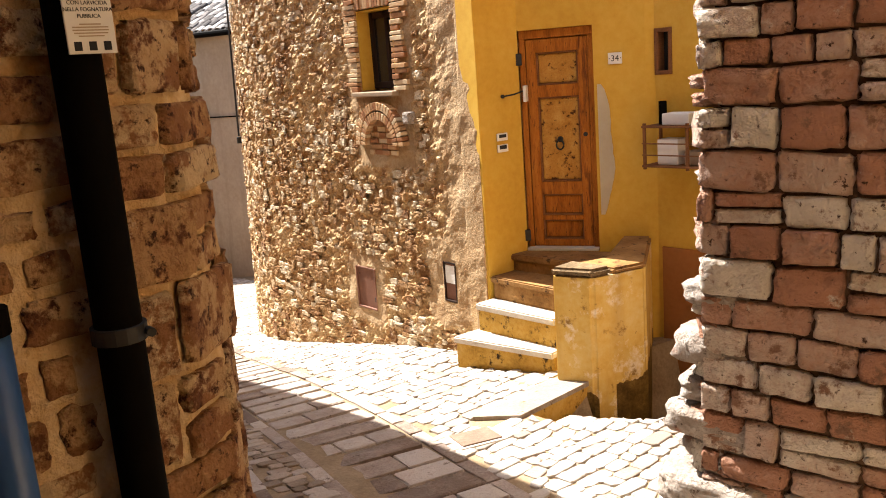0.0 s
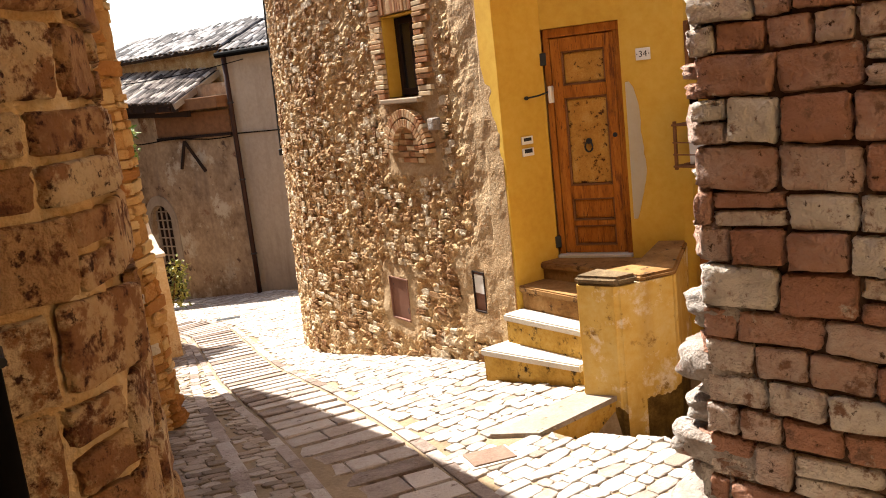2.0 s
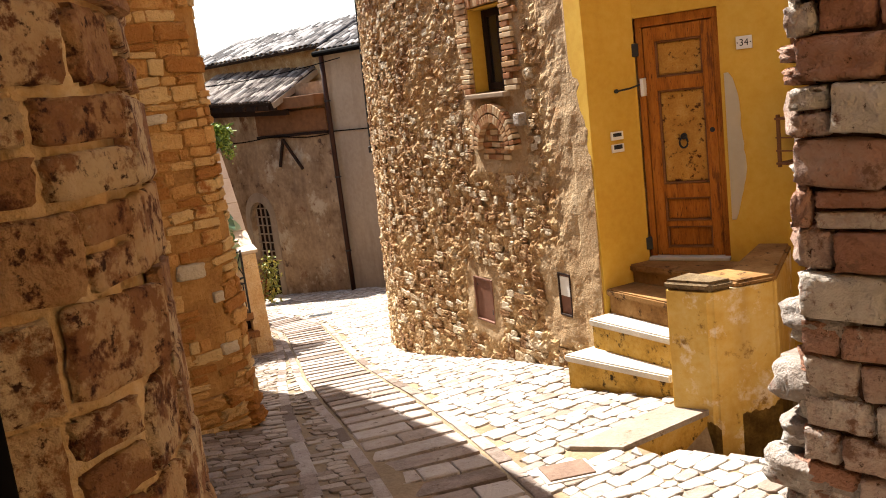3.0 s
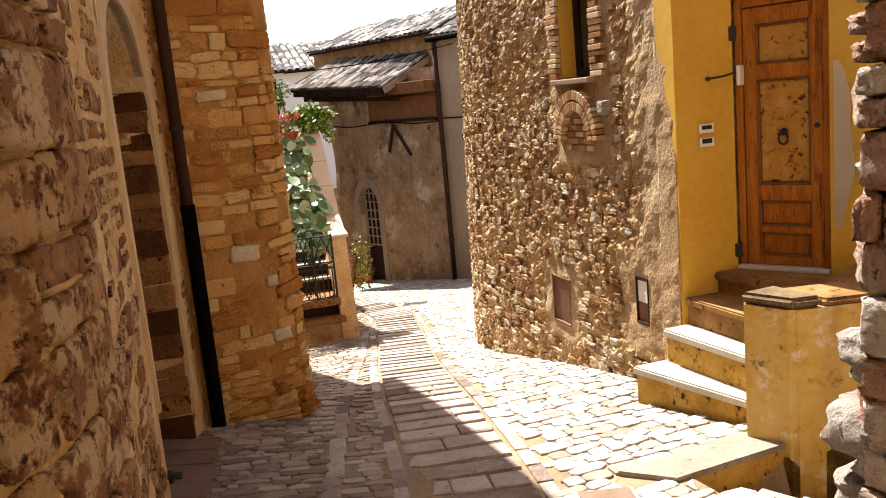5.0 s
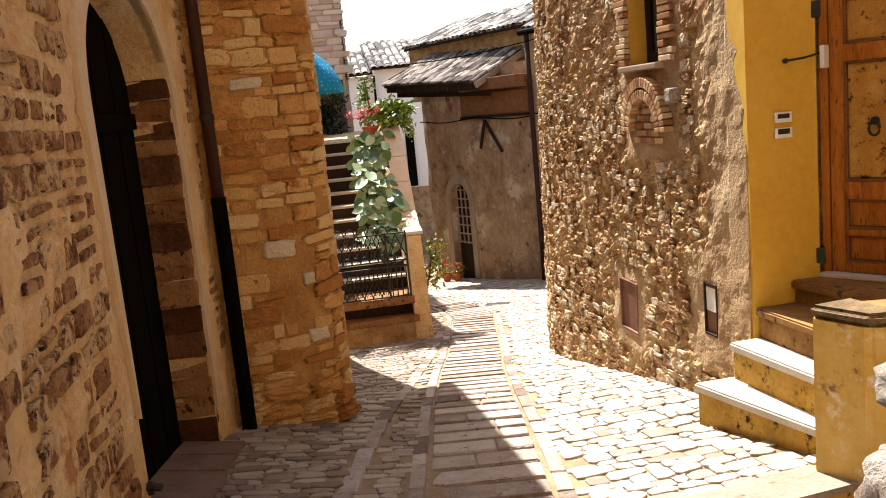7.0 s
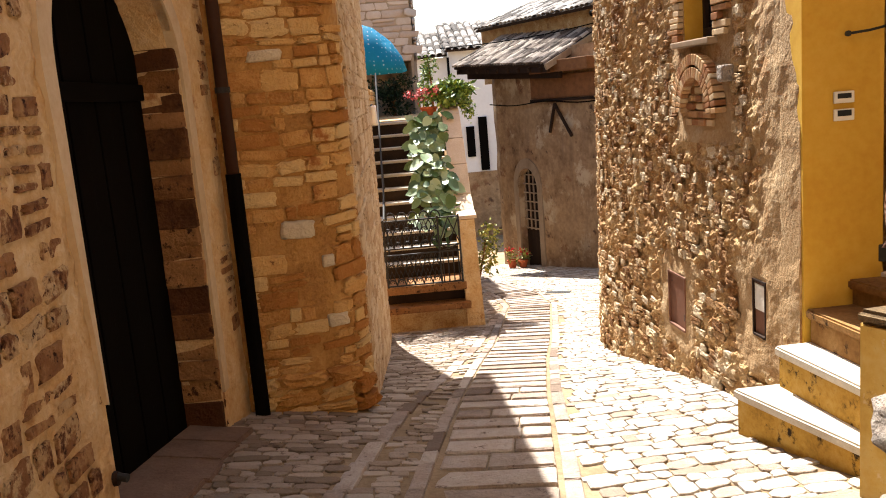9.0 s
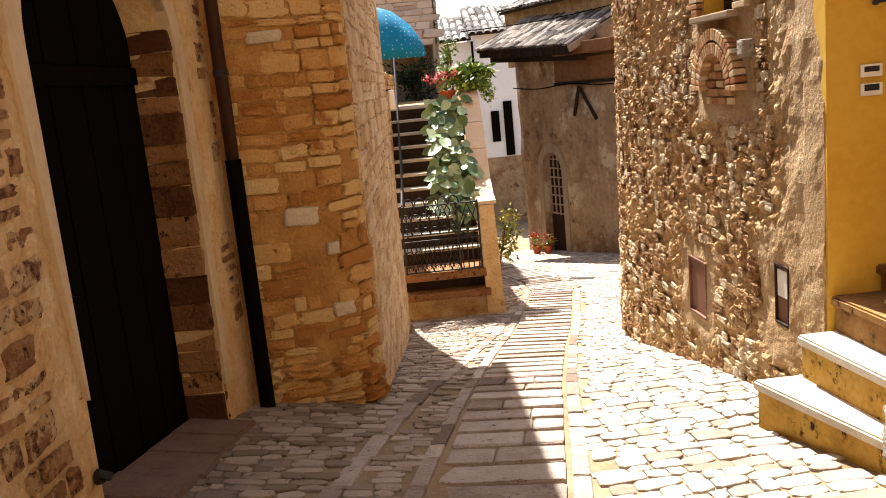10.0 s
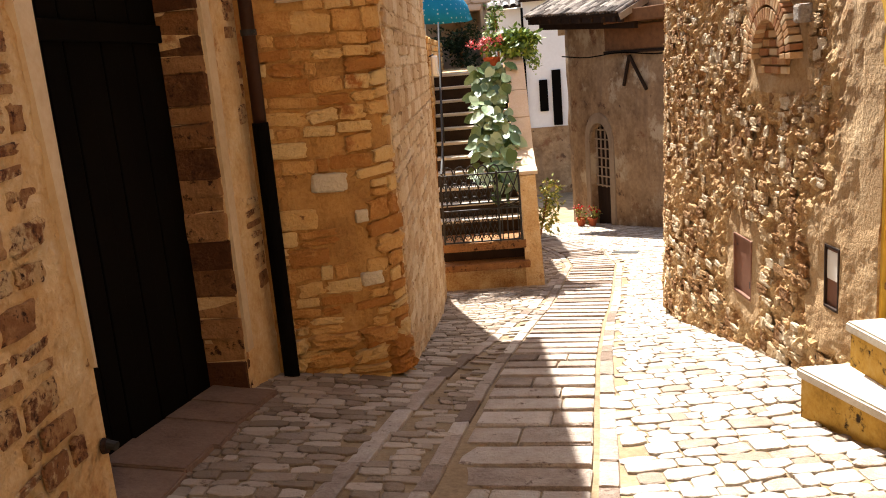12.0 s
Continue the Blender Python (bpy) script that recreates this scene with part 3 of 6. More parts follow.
for k, (x, y, z, size) in enumerate([(4.92, 3.65, 2.02, (0.17, 0.14, 0.075)), (4.93, 3.69, 1.73, (0.19, 0.17, 0.105)), (4.95, 3.69, 1.53, (0.18, 0.15, 0.07)), (4.92, 3.72, 1.34, (0.2, 0.2, 0.09)), (5.0, 3.66, 1.19, (0.24, 0.2, 0.07)), (4.93, 3.74, 0.98, (0.27, 0.25, 0.12)), (4.93, 3.6, 2.62, (0.12, 0.1, 0.07))]):
    boulder(x, y, z, size, k)


S_BEND0, S_BEND1 = LINE_A.near(2.52, 4.25), LINE_A.near(1.95, 3.3)


def skip_a(s, z, w, h):
    lo = ground_z(*LINE_A.at(s))
    hole = S_ARC0 - 0.3 < s + w / 2 and s - w / 2 < S_ARC1 + 0.1 and z - h / 2 < 3.8
    bent = LINE_A.tangent(max(0, s - w / 2)) @ LINE_A.tangent(min(LINE_A.length, s + w / 2)) < 0.975
    return hole or bent or z < lo - 0.1 or z > 4.6 or noise.noise((s * 2.6, z * 2.6, 8.0)) < (-0.14 if s < S_BEND0 else -0.7) or s > LINE_A.near(1.0, 3.03)


rows_a = courses(LINE_A, 0.5, 4.6, (0.11, 0.165), (0.1, 0.24), 0.04, 31, skip_a, wander=0.06)
rows_a = [r for r in rows_a if not S_BEND0 < r[0] < S_BEND1]
LINE_AC = Line([tuple(LINE_A.at(s)) for s in np.linspace(S_BEND0, S_BEND1, 16)])
rows_c = courses(LINE_AC, 1.2, 4.6, (0.19, 0.27), (0.18, 0.36), 0.022, 33, wander=0.05)
lay(wall_a, LINE_AC, rows_c[:120], dressed(PITTED, M_FLUSH_STONE), (0.014, 0.026), seed=14, tilt=3)
lay(wall_a, LINE_A, rows_a[:299], dressed(PITTED + RAGGED, M_FLUSH_STONE), (0.005, 0.013), seed=4, tilt=5)


def skip_b(s, z, w, h):
    return z < ground_z(*LINE_B.at(s)) - 0.08


LINE_B1, LINE_B2 = Line([(3.6, 14.5), (3.57, 11.0), (3.57, 8.8)]), Line([(3.56, 8.72), (3.52, 8.61), (3.44, 8.52), (3.34, 8.465), (2.68, 8.285)])
rows_b = courses(LINE_B2, 0.62, 4.7, (0.06, 0.16), (0.08, 0.32), 0.016, 41, lambda s, z, w, h: noise.noise((s * 3.1, z * 3.1, 5.0)) < -0.38, wander=0.12)
rows_foot = courses(LINE_B2, 0.25, 0.62, (0.1, 0.17), (0.14, 0.34), 0.022, 43, wander=0.06)
PALE = [(0.56, 1.86, 0.24, 0.13), (0.33, 1.14, 0.16, 0.1), (0.66, 3.12, 0.24, 0.08), (0.36, 1.6, 0.09, 0.09)]
rows_b = [r for r in rows_b if not any(abs(r[0] - a) < (r[2] + w) / 2.4 and abs(r[1] - z) < (r[3] + h) / 2.4 for a, z, w, h in PALE)]
lay(wall_b, LINE_B2, PALE, dressed(FINE_STONES, material("pale_block", [(0.45, 0.36, 0.24), (0.6, 0.52, 0.4)], coarse=6, fine=36, bump=1.0, depth=0.05)), (0.03, 0.04), seed=15)
lay(wall_b, LINE_B2, rows_b[:290], dressed(RAGGED + PITTED, M_TUFA), (0.008, 0.026), seed=5, tilt=5)
lay(wall_b, LINE_B2, rows_foot, dressed(RAGGED, M_TUFA), (0.03, 0.06), seed=16, tilt=6)
rows_e = courses(LINE_B1, -0.7, 4.9, (0.09, 0.2), (0.18, 0.5), 0.014, 42, lambda s, z, w, h: z < ground_z(*LINE_B1.at(s)) - 0.1)
fill(wall_b, LINE_B1, rows_e, RAGGED, (0.006, 0.016), M_SIDE_RENDER, seed=6, smooth=False)
part("roof_eave", prism([(3.92, 14.75), (3.92, 8.2), (2.4, 7.8), (2.4, 14.75)], 5.72, 5.86), M_TILE, wall_b, "tiled eave")
tagged(part("wall_house_behind", prism([(2.0, 14.4), (2.0, 7.9), (-4, 6), (-4, 14.4)], -1.5, 5.7), M_TUFA_BED), "plain golden stone house side", "wall", kind="structure")

# ---- street ----
STRIP_Y = [0.5, 3.0, 5.0, 6.4, 9.2, 11.5, 13.3, 15.1, 17.0, 19.0, 21.0, 23.0, 26.0, 29.0]
STRIP_X = [3.3, 3.72, 4.02, 4.26, 4.67, 5.06, 5.42, 5.74, 6.08, 6.15, 5.95, 5.55, 4.8, 4.0]


def strip_x(y):
    return float(np.interp(y, STRIP_Y, STRIP_X))


def strip_turn(y):
    return math.atan2(strip_x(y + 0.6) - strip_x(y - 0.6), 1.2)


pavement = thing("pavement", "sloping medieval street paved with stone slabs and cobbles", "street", kind="structure")
rnd = random.Random(7)
y = 1.6
while y < 27:
    d = rnd.uniform(0.27, 0.34)
    mid = y + d / 2
    slope = (ground_z(strip_x(mid), mid + 0.5) - ground_z(strip_x(mid), mid - 0.5))
    joint = rnd.uniform(0.016, 0.03)
    whole = mid > 9.5 or rnd.random() < 0.4
    cuts = [-0.36, 0.36] if whole else [-0.36, rnd.uniform(-0.14, 0.16), 0.36]
    if not whole and rnd.random() < 0.3:
        cuts = [-0.36, -0.13, 0.12, 0.36]
    for a, b in zip(cuts, cuts[1:]):
        m = pose(strip_x(mid), mid, ground_z(strip_x(mid), mid) - 0.036, 0, 0, -math.degrees(strip_turn(mid))) @ pose((a + b) / 2, 0, 0, math.degrees(math.atan(slope)) - 2.6 + rnd.uniform(-0.8, 0.8), rnd.uniform(-0.6, 0.6), rnd.uniform(-0.8, 0.8))
        part("slab", box(m, (b - a - 0.012, d - joint, 0.1), 0.012, 2, jitter=0.004), M_SLAB, pavement)
    y += d
# long border stones on both sides of the slabs, and the gutter row
for off, wide, start in ((-0.44, 0.11, 2.0), (0.44, 0.11, 2.0), (-0.86, 0.13, 3.0)):
    y = start
    while y < (16 if off < -0.5 else 25):
        d = rnd.uniform(0.28, 0.55)
        mid = y + d / 2
        t = strip_turn(mid)
        x = strip_x(mid) + off * math.cos(t) + (0 if off > -0.5 else 0.035 * (mid - 6))
        yy = mid - off * math.sin(t)
        slope = ground_z(x, yy + 0.5) - ground_z(x, yy - 0.5)
        part("border_stone", box(pose(x, yy, ground_z(x, yy) - 0.03, math.degrees(math.atan(slope)), 0, -math.degrees(t)), (wide - 0.012, d - 0.014, 0.07), 0.01, 2, jitter=0.004), M_SLAB, pavement)
        y += d


def cobbles(x0, x1, y0, y1, dx, dy, keep, seed):
    """Cells of an irregular paving: each a list of plan points, drawn in by the joint."""
    rnd = random.Random(seed)
    out = []

    def bed(x, j):
        return y0 + j * dy + 0.12 * (x - 5) + 0.05 * noise.noise((x * 1.7, j * 0.8, seed)) + 0.026 * noise.noise((x * 7, j * 1.9, seed + 3))

    for j in range(-8, int((y1 - y0) / dy) + 8):
        x, lean = x0 - rnd.random() * dx, 0.0
        while x < x1:
            w, turn = dx * rnd.uniform(0.45, 1.45), rnd.uniform(-0.032, 0.032)
            p = (x + w / 2, (bed(x + w / 2, j) + bed(x + w / 2, j + 1)) / 2)
            if y0 < p[1] < y1 and keep(*p):
                c = w * rnd.uniform(0.1, 0.24)
                h = dy * rnd.uniform(0.12, 0.3)
                lo, hi = lambda q: (q, bed(q, j)), lambda q: (q, bed(q, j + 1))
                l, r = x + lean, x + w + turn
                cell = [lo(x - lean + c), lo(x + w - turn - c), (x + w, bed(x + w, j) + h), (x + w, bed(x + w, j + 1) - h), hi(r - c), hi(l + c), (x, bed(x, j + 1) - h), (x, bed(x, j) + h)]
                out.append((p, cell))
            x, lean = x + w, turn
    return out


def cobble_faces(p, cell, base, joint, rnd):
    """A low stone over a cell, with worn edges."""
    c = np.mean(cell, axis=0)
    up = rnd.uniform(-0.006, 0.006)
    size = np.mean([np.hypot(*(np.array(q) - c)) for q in cell])
    verts = []
    for f, h in ((1 - joint / size, -0.03), (1 - joint / size, 0.0), (1 - (joint + 0.009) / size, 0.004)):
        for q in cell:
            x, y = c + (np.array(q) - c) * max(0.2, f)
            verts.append((x, y, ground_z(x, y) - sunk(x, y) + h + up))
    n = len(cell)
    faces = [tuple(base + 2 * n + k for k in range(n))]
    for r in (0, 1):
        faces += [(base + r * n + k, base + r * n + (k + 1) % n, base + (r + 1) * n + (k + 1) % n, base + (r + 1) * n + k) for k in range(n)]
    return verts, faces


def keep_right(x, y):
    t = strip_x(y)
    east = 6.45 if y < 12 else (6.6 if y < 13.3 else 9.5)
    if y < 7.3 and x > 5.95 + max(0, (7.2 - y)) * 0.27 and y > 6.0:
        return False
    if y < 6.1 and y > 3.3 and sunk(x, y) > 0:
        return False
    if 5.55 < y < 6.1 and x > 5.0 and abs((y - 5.72) - (x - 5.1) * 0.17) < 0.16:
        return False
    return t + 0.52 < x < east


def keep_left(x, y):
    t = strip_x(y) - 0.5
    west = 2.55 if y < 8.4 else 3.5
    return west < x < t and not (abs(x - (t - 0.36 + 0.035 * (y - 6))) < 0.09)


cells = [("r", c) for c in cobbles(4.2, 9.5, 3.0, 28, 0.19, 0.125, keep_right, 5)] + [("l", c) for c in cobbles(2.2, 6.0, 2.6, 20, 0.16, 0.1, keep_left, 6)]
near_cells = [c for c in cells if 4.6 < c[1][0][1] < 8.6 and c[1][0][0] > (5.0 if c[0] == "r" else 2.5)][:330]
picked = {id(c) for c in near_cells}
for c in near_cells:
    v, f = cobble_faces(*c[1], 0, 0.006, rnd)
    mesh("cobble", v, f, M_COBBLE if c[0] == "r" else M_COBBLE_SHADED, pavement)
for side, mat in (("r", M_COBBLE_FILL), ("l", M_COBBLE_SHADED_FILL)):
    fv, ff = [], []
    for c in cells:
        if c[0] == side and id(c) not in picked:
            v, f = cobble_faces(*c[1], len(fv), 0.006, rnd)
            fv += v
            ff += f
    tagged(mesh("cobbles", fv, ff, mat, pavement), kind="stuff")

# ---- the yellow house ----
LINE_Y = Line([(7.5, 6.22), (7.25, 6.61), (6.87, 7.2), (6.372, 7.215)])
wall_y = relief_wall("wall_yellow_house", LINE_Y, 0.3, 8.0, 0.25, M_YELLOW, res=0.2, amp=0.006, size=0.6, holes=[(LINE_Y.near(7.25, 6.61), LINE_Y.near(6.87, 7.2), 1.40, 3.48)], deep=0.14, label="bright ochre yellow plastered house wall")
LINE_Y2 = Line([(8.3, 0.5), (7.55, 6.18), (7.5, 6.22)])
S_YW0, S_YW1 = LINE_Y2.near(7.576, 5.98), LINE_Y2.near(7.553, 6.16)
wall_y2 = relief_wall("wall_yellow_side", LINE_Y2, -0.6, 8.0, 0.3, M_YELLOW, res=0.25, amp=0.006, size=0.6, holes=[(S_YW0, S_YW1, 3.0, 3.4)], deep=0.16, label="ochre yellow side wall of the passage")
part("dado", prism([(7.535, 6.1), (8.26, 0.6), (8.3, 0.6), (7.57, 6.11)], -0.6, 1.45), M_BROWN_DADO, wall_y2, "brown painted base band")
bm = bmesh.new()
left, right = [], []
for z in np.linspace(1.75, 2.95, 26):
    wide = math.sin(math.pi * min(1, max(0.02, (z - 1.74) / 1.23))) ** 0.4
    a = LINE_Y.near(7.265, 6.585)
    b = a - (0.1 + 0.06 * (0.5 + 0.5 * noise.noise((z * 3, 0, 4)))) * wide - 0.01 * noise.noise((z * 14, 2, 0))
    left.append(bm.verts.new(LINE_Y.spot(a, z, 0.009).translation))
    right.append(bm.verts.new(LINE_Y.spot(b, z, 0.009).translation))
for k in range(len(left) - 1):
    bm.faces.new((left[k], right[k], right[k + 1], left[k + 1]))
bmesh.ops.solidify(bm, geom=bm.faces[:], thickness=0.006)
part("repair_patch", bm, material("repair_plaster", [(0.72, 0.62, 0.43), (0.8, 0.73, 0.58)], coarse=4, fine=25, bump=0.3), wall_y, "pale repair patch")

# steps up to the door
stairs = thing("door_steps", "worn stone steps with mossy yellow risers to the door", "steps")
for k, (plan, z0, z1) in enumerate([
    ([(5.93, 7.2), (6.22, 6.2), (6.75, 6.3), (6.6, 7.22)], 0.2, 0.757),
    ([(6.19, 7.17), (6.31, 6.26), (6.85, 6.35), (6.75, 7.2)], 0.5, 1.023),
    ([(6.4, 7.18), (6.47, 6.3), (7.1, 6.4), (6.85, 7.2)], 0.7, 1.24),
    ([(6.68, 7.2), (6.82, 6.3), (7.3, 6.45), (6.9, 7.2)], 0.9, 1.40),
]):
    st = part("step", prism(plan, z0, z1 - 0.06), M_RISER if k < 2 else M_BROWN_STEP, stairs)
    cx, cy = np.mean(plan, axis=0)
    tread = prism([(x + (0.025 if x > cx else -0.03), y + (0.012 if y > cy else -0.012)) for x, y in plan], z1 - 0.062, z1)
    bmesh.ops.bevel(tread, geom=[e for e in tread.edges], offset=0.012, segments=2, affect="EDGES")
    part("tread", tread, M_STEP if k < 2 else M_BROWN_STEP, st, "pale worn stone tread" if k < 2 else "brown worn tread")

# the low parapet beside the steps
parapet = thing("parapet", "low weathered yellow parapet with stone cap beside steps", "parapet")
body = prism([(6.02, 5.98), (6.16, 5.66), (6.68, 5.57), (7.5, 6.2), (7.36, 6.42), (6.62, 5.95), (6.34, 6.02)], -0.2, 1.5)
bmesh.ops.bevel(body, geom=[e for e in body.edges if abs(e.verts[0].co.z - e.verts[1].co.z) > 1], offset=0.03, segments=3, affect="EDGES")
part("body", body, M_YELLOW_WORN, parapet)
cap = prism([(6.015, 5.985), (6.155, 5.655), (6.36, 5.622), (6.3, 6.02)], 1.5, 1.575)
bmesh.ops.bevel(cap, geom=cap.edges[:], offset=0.025, segments=3, affect="EDGES")
part("cap", cap, M_CAP, parapet, "lichen-stained stone cap")
cap = prism([(6.31, 6.02), (6.37, 5.62), (6.68, 5.566), (7.5, 6.2), (7.36, 6.42), (6.62, 5.955)], 1.49, 1.55)
bmesh.ops.bevel(cap, geom=cap.edges[:], offset=0.02, segments=3, affect="EDGES")
part("cap", cap, M_BROWN_STEP, parapet, "mossy brown cap")
# Moss at the parapet foot; the shade there is in its dark colour too.
M_MOSS_SHADE = material("moss_and_shade", [(0.07, 0.04, 0.012), (0.2, 0.115, 0.028), (0.4, 0.25, 0.06)], coarse=7, fine=40, bump=0.7)
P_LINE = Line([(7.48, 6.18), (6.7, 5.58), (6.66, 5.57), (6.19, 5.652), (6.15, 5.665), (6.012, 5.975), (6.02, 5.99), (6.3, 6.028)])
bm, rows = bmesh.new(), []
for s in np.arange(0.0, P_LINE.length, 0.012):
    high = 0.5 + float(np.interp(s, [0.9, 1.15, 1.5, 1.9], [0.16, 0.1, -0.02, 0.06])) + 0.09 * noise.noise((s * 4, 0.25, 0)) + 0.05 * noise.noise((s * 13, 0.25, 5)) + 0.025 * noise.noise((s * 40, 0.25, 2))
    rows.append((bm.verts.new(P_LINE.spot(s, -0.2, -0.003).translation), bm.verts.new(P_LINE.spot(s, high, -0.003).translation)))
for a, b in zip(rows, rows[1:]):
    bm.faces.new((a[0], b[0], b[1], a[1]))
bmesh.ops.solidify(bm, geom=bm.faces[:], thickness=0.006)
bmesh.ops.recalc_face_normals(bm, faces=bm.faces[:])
part("moss_shade_foot", bm, M_MOSS_SHADE, parapet, "dark moss with the shade at the foot")
kerb = tagged(part("kerb", prism([(5.08, 5.86), (5.3, 5.6), (6.2, 5.74), (6.04, 6.06)], -0.1, lambda x, y: ground_z(x, y) - 0.02), M_RISER), "mossy stone kerb slab at the edge of a drop", "kerb", kind="structure")

part("coping", prism([(5.06, 5.87), (5.29, 5.585), (6.2, 5.725), (6.04, 6.06)], lambda x, y: ground_z(x, y) - 0.02, lambda x, y: ground_z(x, y) + 0.02), M_KERB, kerb, "worn tan stone top")
# worn treads going down beside the kerb
rnd = random.Random(19)
passage = thing("passage_steps", "worn pale stone steps going down beside the parapet", "steps", kind="structure")
for k in range(4):
    w0 = -2.4
    while w0 < 0.5:
        w1 = w0 + rnd.uniform(0.2, 0.4)
        a, v = 0.17 + 0.34 * k, (w0 + w1) / 2
        x, y = 5.38 + 0.88 * a - 0.47 * v, 5.6 + 0.47 * a + 0.88 * v
        if y + 0.14 < 5.62 + (x - 5.35) * 0.17 and y > 3.95 and x < 7.4:
            part("slab", box(pose(x, y, ground_z(x, y) - 0.17 * (k + 1) - 0.03, 0, 0, 28 + rnd.uniform(-1.5, 1.5)), (0.335, w1 - w0 - 0.016, 0.1), 0.012, 2, jitter=0.005), M_SLAB, passage)
        w0 = w1

# ---- far houses ----
LINE_F = Line([(9.17, 23.1), (6.95, 27.85), (7.3, 28.9), (9.5, 31.5)])
FD0, FD1 = LINE_F.near(7.85, 25.93), LINE_F.near(7.42, 26.85)
wall_f = relief_wall("wall_shed_house", LINE_F, -3.5, 3.75, 0.4, M_PLASTER_OLD, res=0.3, amp=0.03, size=0.8, holes=[(FD0, FD1, -2.6, 0.5)], deep=0.25, label="stained peeling lime plaster house wall")
LINE_G = Line([(13.2, 14.6), (9.17, 23.1)])
wall_g = relief_wall("wall_tall_house", LINE_G, -3.5, 4.5, 0.4, M_GREY_PLASTER, res=0.4, amp=0.02, size=0.9, label="streaked grey-beige plaster house wall")
LINE_H = Line([(9.7, 24.3), (7.0, 30.0)])
wall_h = relief_wall("wall_house_above", LINE_H, 3.0, 4.75, 0.4, M_RUBBLE_BED, res=0.3, amp=0.04, size=0.5, label="rubble gable wall above the shed roof")


def tile_mesh():
    verts, faces = [], []
    for j, (y, r) in enumerate(((0.0, 0.085), (0.44, 0.068))):
        for t in np.linspace(0, math.pi, 6):
            verts.append((r * math.cos(t), y, r * math.sin(t) * 0.9))
        for t in np.linspace(math.pi, 0, 6):
            verts.append(((r - 0.014) * math.cos(t), y, (r - 0.014) * math.sin(t) * 0.9))
    for k in range(12):
        faces.append((k, (k + 1) % 12, 12 + (k + 1) % 12, 12 + k))
    faces += [tuple(range(11, -1, -1))]
    me = bpy.data.meshes.new("roof_tile")
    me.from_pydata(verts, [], faces)
    return me


TILE = tile_mesh()
TILE_OB = TILE.copy()
TILE_OB.materials.append(material("roof_tile_single", [(0.05, 0.036, 0.028), (0.2, 0.155, 0.125), (0.42, 0.36, 0.3)], coarse=5, fine=30, bump=0.7, rand="object", spread=0.7))


def tile_roof(parent, e1, e2, r1, r2, single=True, across=0.19, seed=0, pitch=0.36):
    """Rows of half-round tiles between an eave e1-e2 and a ridge r1-r2, on boards."""
    rnd = random.Random(seed)
    e1, e2, r1, r2 = map(Vector, (e1, e2, r1, r2))
    up = (e2 - e1).cross(r1 - e1).normalized()
    up = up if up.z > 0 else -up
    bm = bmesh.new()
    vs = [bm.verts.new(p - up * d) for d in (0.02, 0.1) for p in (e1, e2, r2, r1)]
    for f in ((0, 1, 2, 3), (7, 6, 5, 4), (0, 4, 5, 1), (1, 5, 6, 2), (2, 6, 7, 3), (3, 7, 4, 0)):
        bm.faces.new([vs[k] for k in f])
    bmesh.ops.recalc_face_normals(bm, faces=bm.faces[:])
    # Dark wood boards; the shade under the eave is in their colour as well.
    roof = part("roof", bm, M_DARK_WOOD, parent, "tiled roof on dark boards")
    cols, rows = max(2, int((e2 - e1).length / across)), max(2, int((r1 - e1).length / pitch))
    co, fs, verts, faces = np.array([v.co[:] for v in TILE.vertices]), [tuple(p.vertices) for p in TILE.polygons], [], []
    for i in range(cols):
        for j in range(rows):
            f, g = (i + 0.5) / cols, j / rows
            a, b = e1.lerp(e2, f), r1.lerp(r2, f)
            d = (b - a).normalized()
            x = d.cross(up).normalized()
            o = a.lerp(b, g) - d * 0.05 + up * rnd.uniform(-0.012, 0.02)
            m = Matrix((x, d, up)).transposed().to_4x4()
            m.translation = o
            m = m @ pose(rnd.uniform(-0.012, 0.012), 0, 0, 2.2, 0, rnd.uniform(-3, 3)) @ Matrix.Diagonal((across / 0.19, pitch / 0.36, 1, 1))
            if single:
                ob = new("roof_tile", TILE_OB)
                ob.parent = roof
                ob.matrix_basis = m
            else:
                mm, base = np.array(m), len(verts)
                verts.extend((co @ mm[:3, :3].T + mm[:3, 3]).tolist())
                faces.extend(tuple(base + k for k in q) for q in fs)
    if not single:
        tagged(mesh("roof_tiles", verts, faces, M_TILE, roof), kind="stuff")
    return roof


E1, E2, R1, R2 = (7.87, 23.85, 3.35), (5.87, 28.0, 3.58), (9.52, 24.8, 4.17), (7.52, 28.95, 4.4)
shed_roof = thing("shed_roof", "sagging terracotta tile roof over the old plaster house", "roof", kind="structure")
tile_roof(shed_roof, E1, E2, R1, R2, True, 0.15, 1, 0.27)
inward = Vector((0.9, 0.43, 0.2))
# Dark bars added under the eave, standing in for the shade there.
for back, low, high, deep in ((0.12, 0.1, 0.26, 0.1), (0.5, 0.1, 0.5, 0.14)):
    a, b = Vector(E1) + inward * back, Vector(E2) + inward * back
    part("eave_shade_bar", box(look((a + b) / 2 - Vector((0, 0, (low + high) / 2)), b - Vector((0, 0, (low + high) / 2))), (deep, high - low, (b - a).length - 0.1), 0.012), M_DARK_WOOD, shed_roof, "dark bar in place of the eave's shade")
part("verge_board", box(look((Vector(E1) + Vector(R1)) / 2 - Vector((0, 0, 0.1)), Vector(R1) - Vector((0, 0, 0.1))) @ pose(0, 0, 0), (0.06, 0.16, (Vector(R1) - Vector(E1)).length), 0.01), M_GREY_PLASTER, shed_roof, "pale timber verge board")
high_roof = thing("high_roof", "weathered clay tile roof of the higher house", "roof", kind="structure")
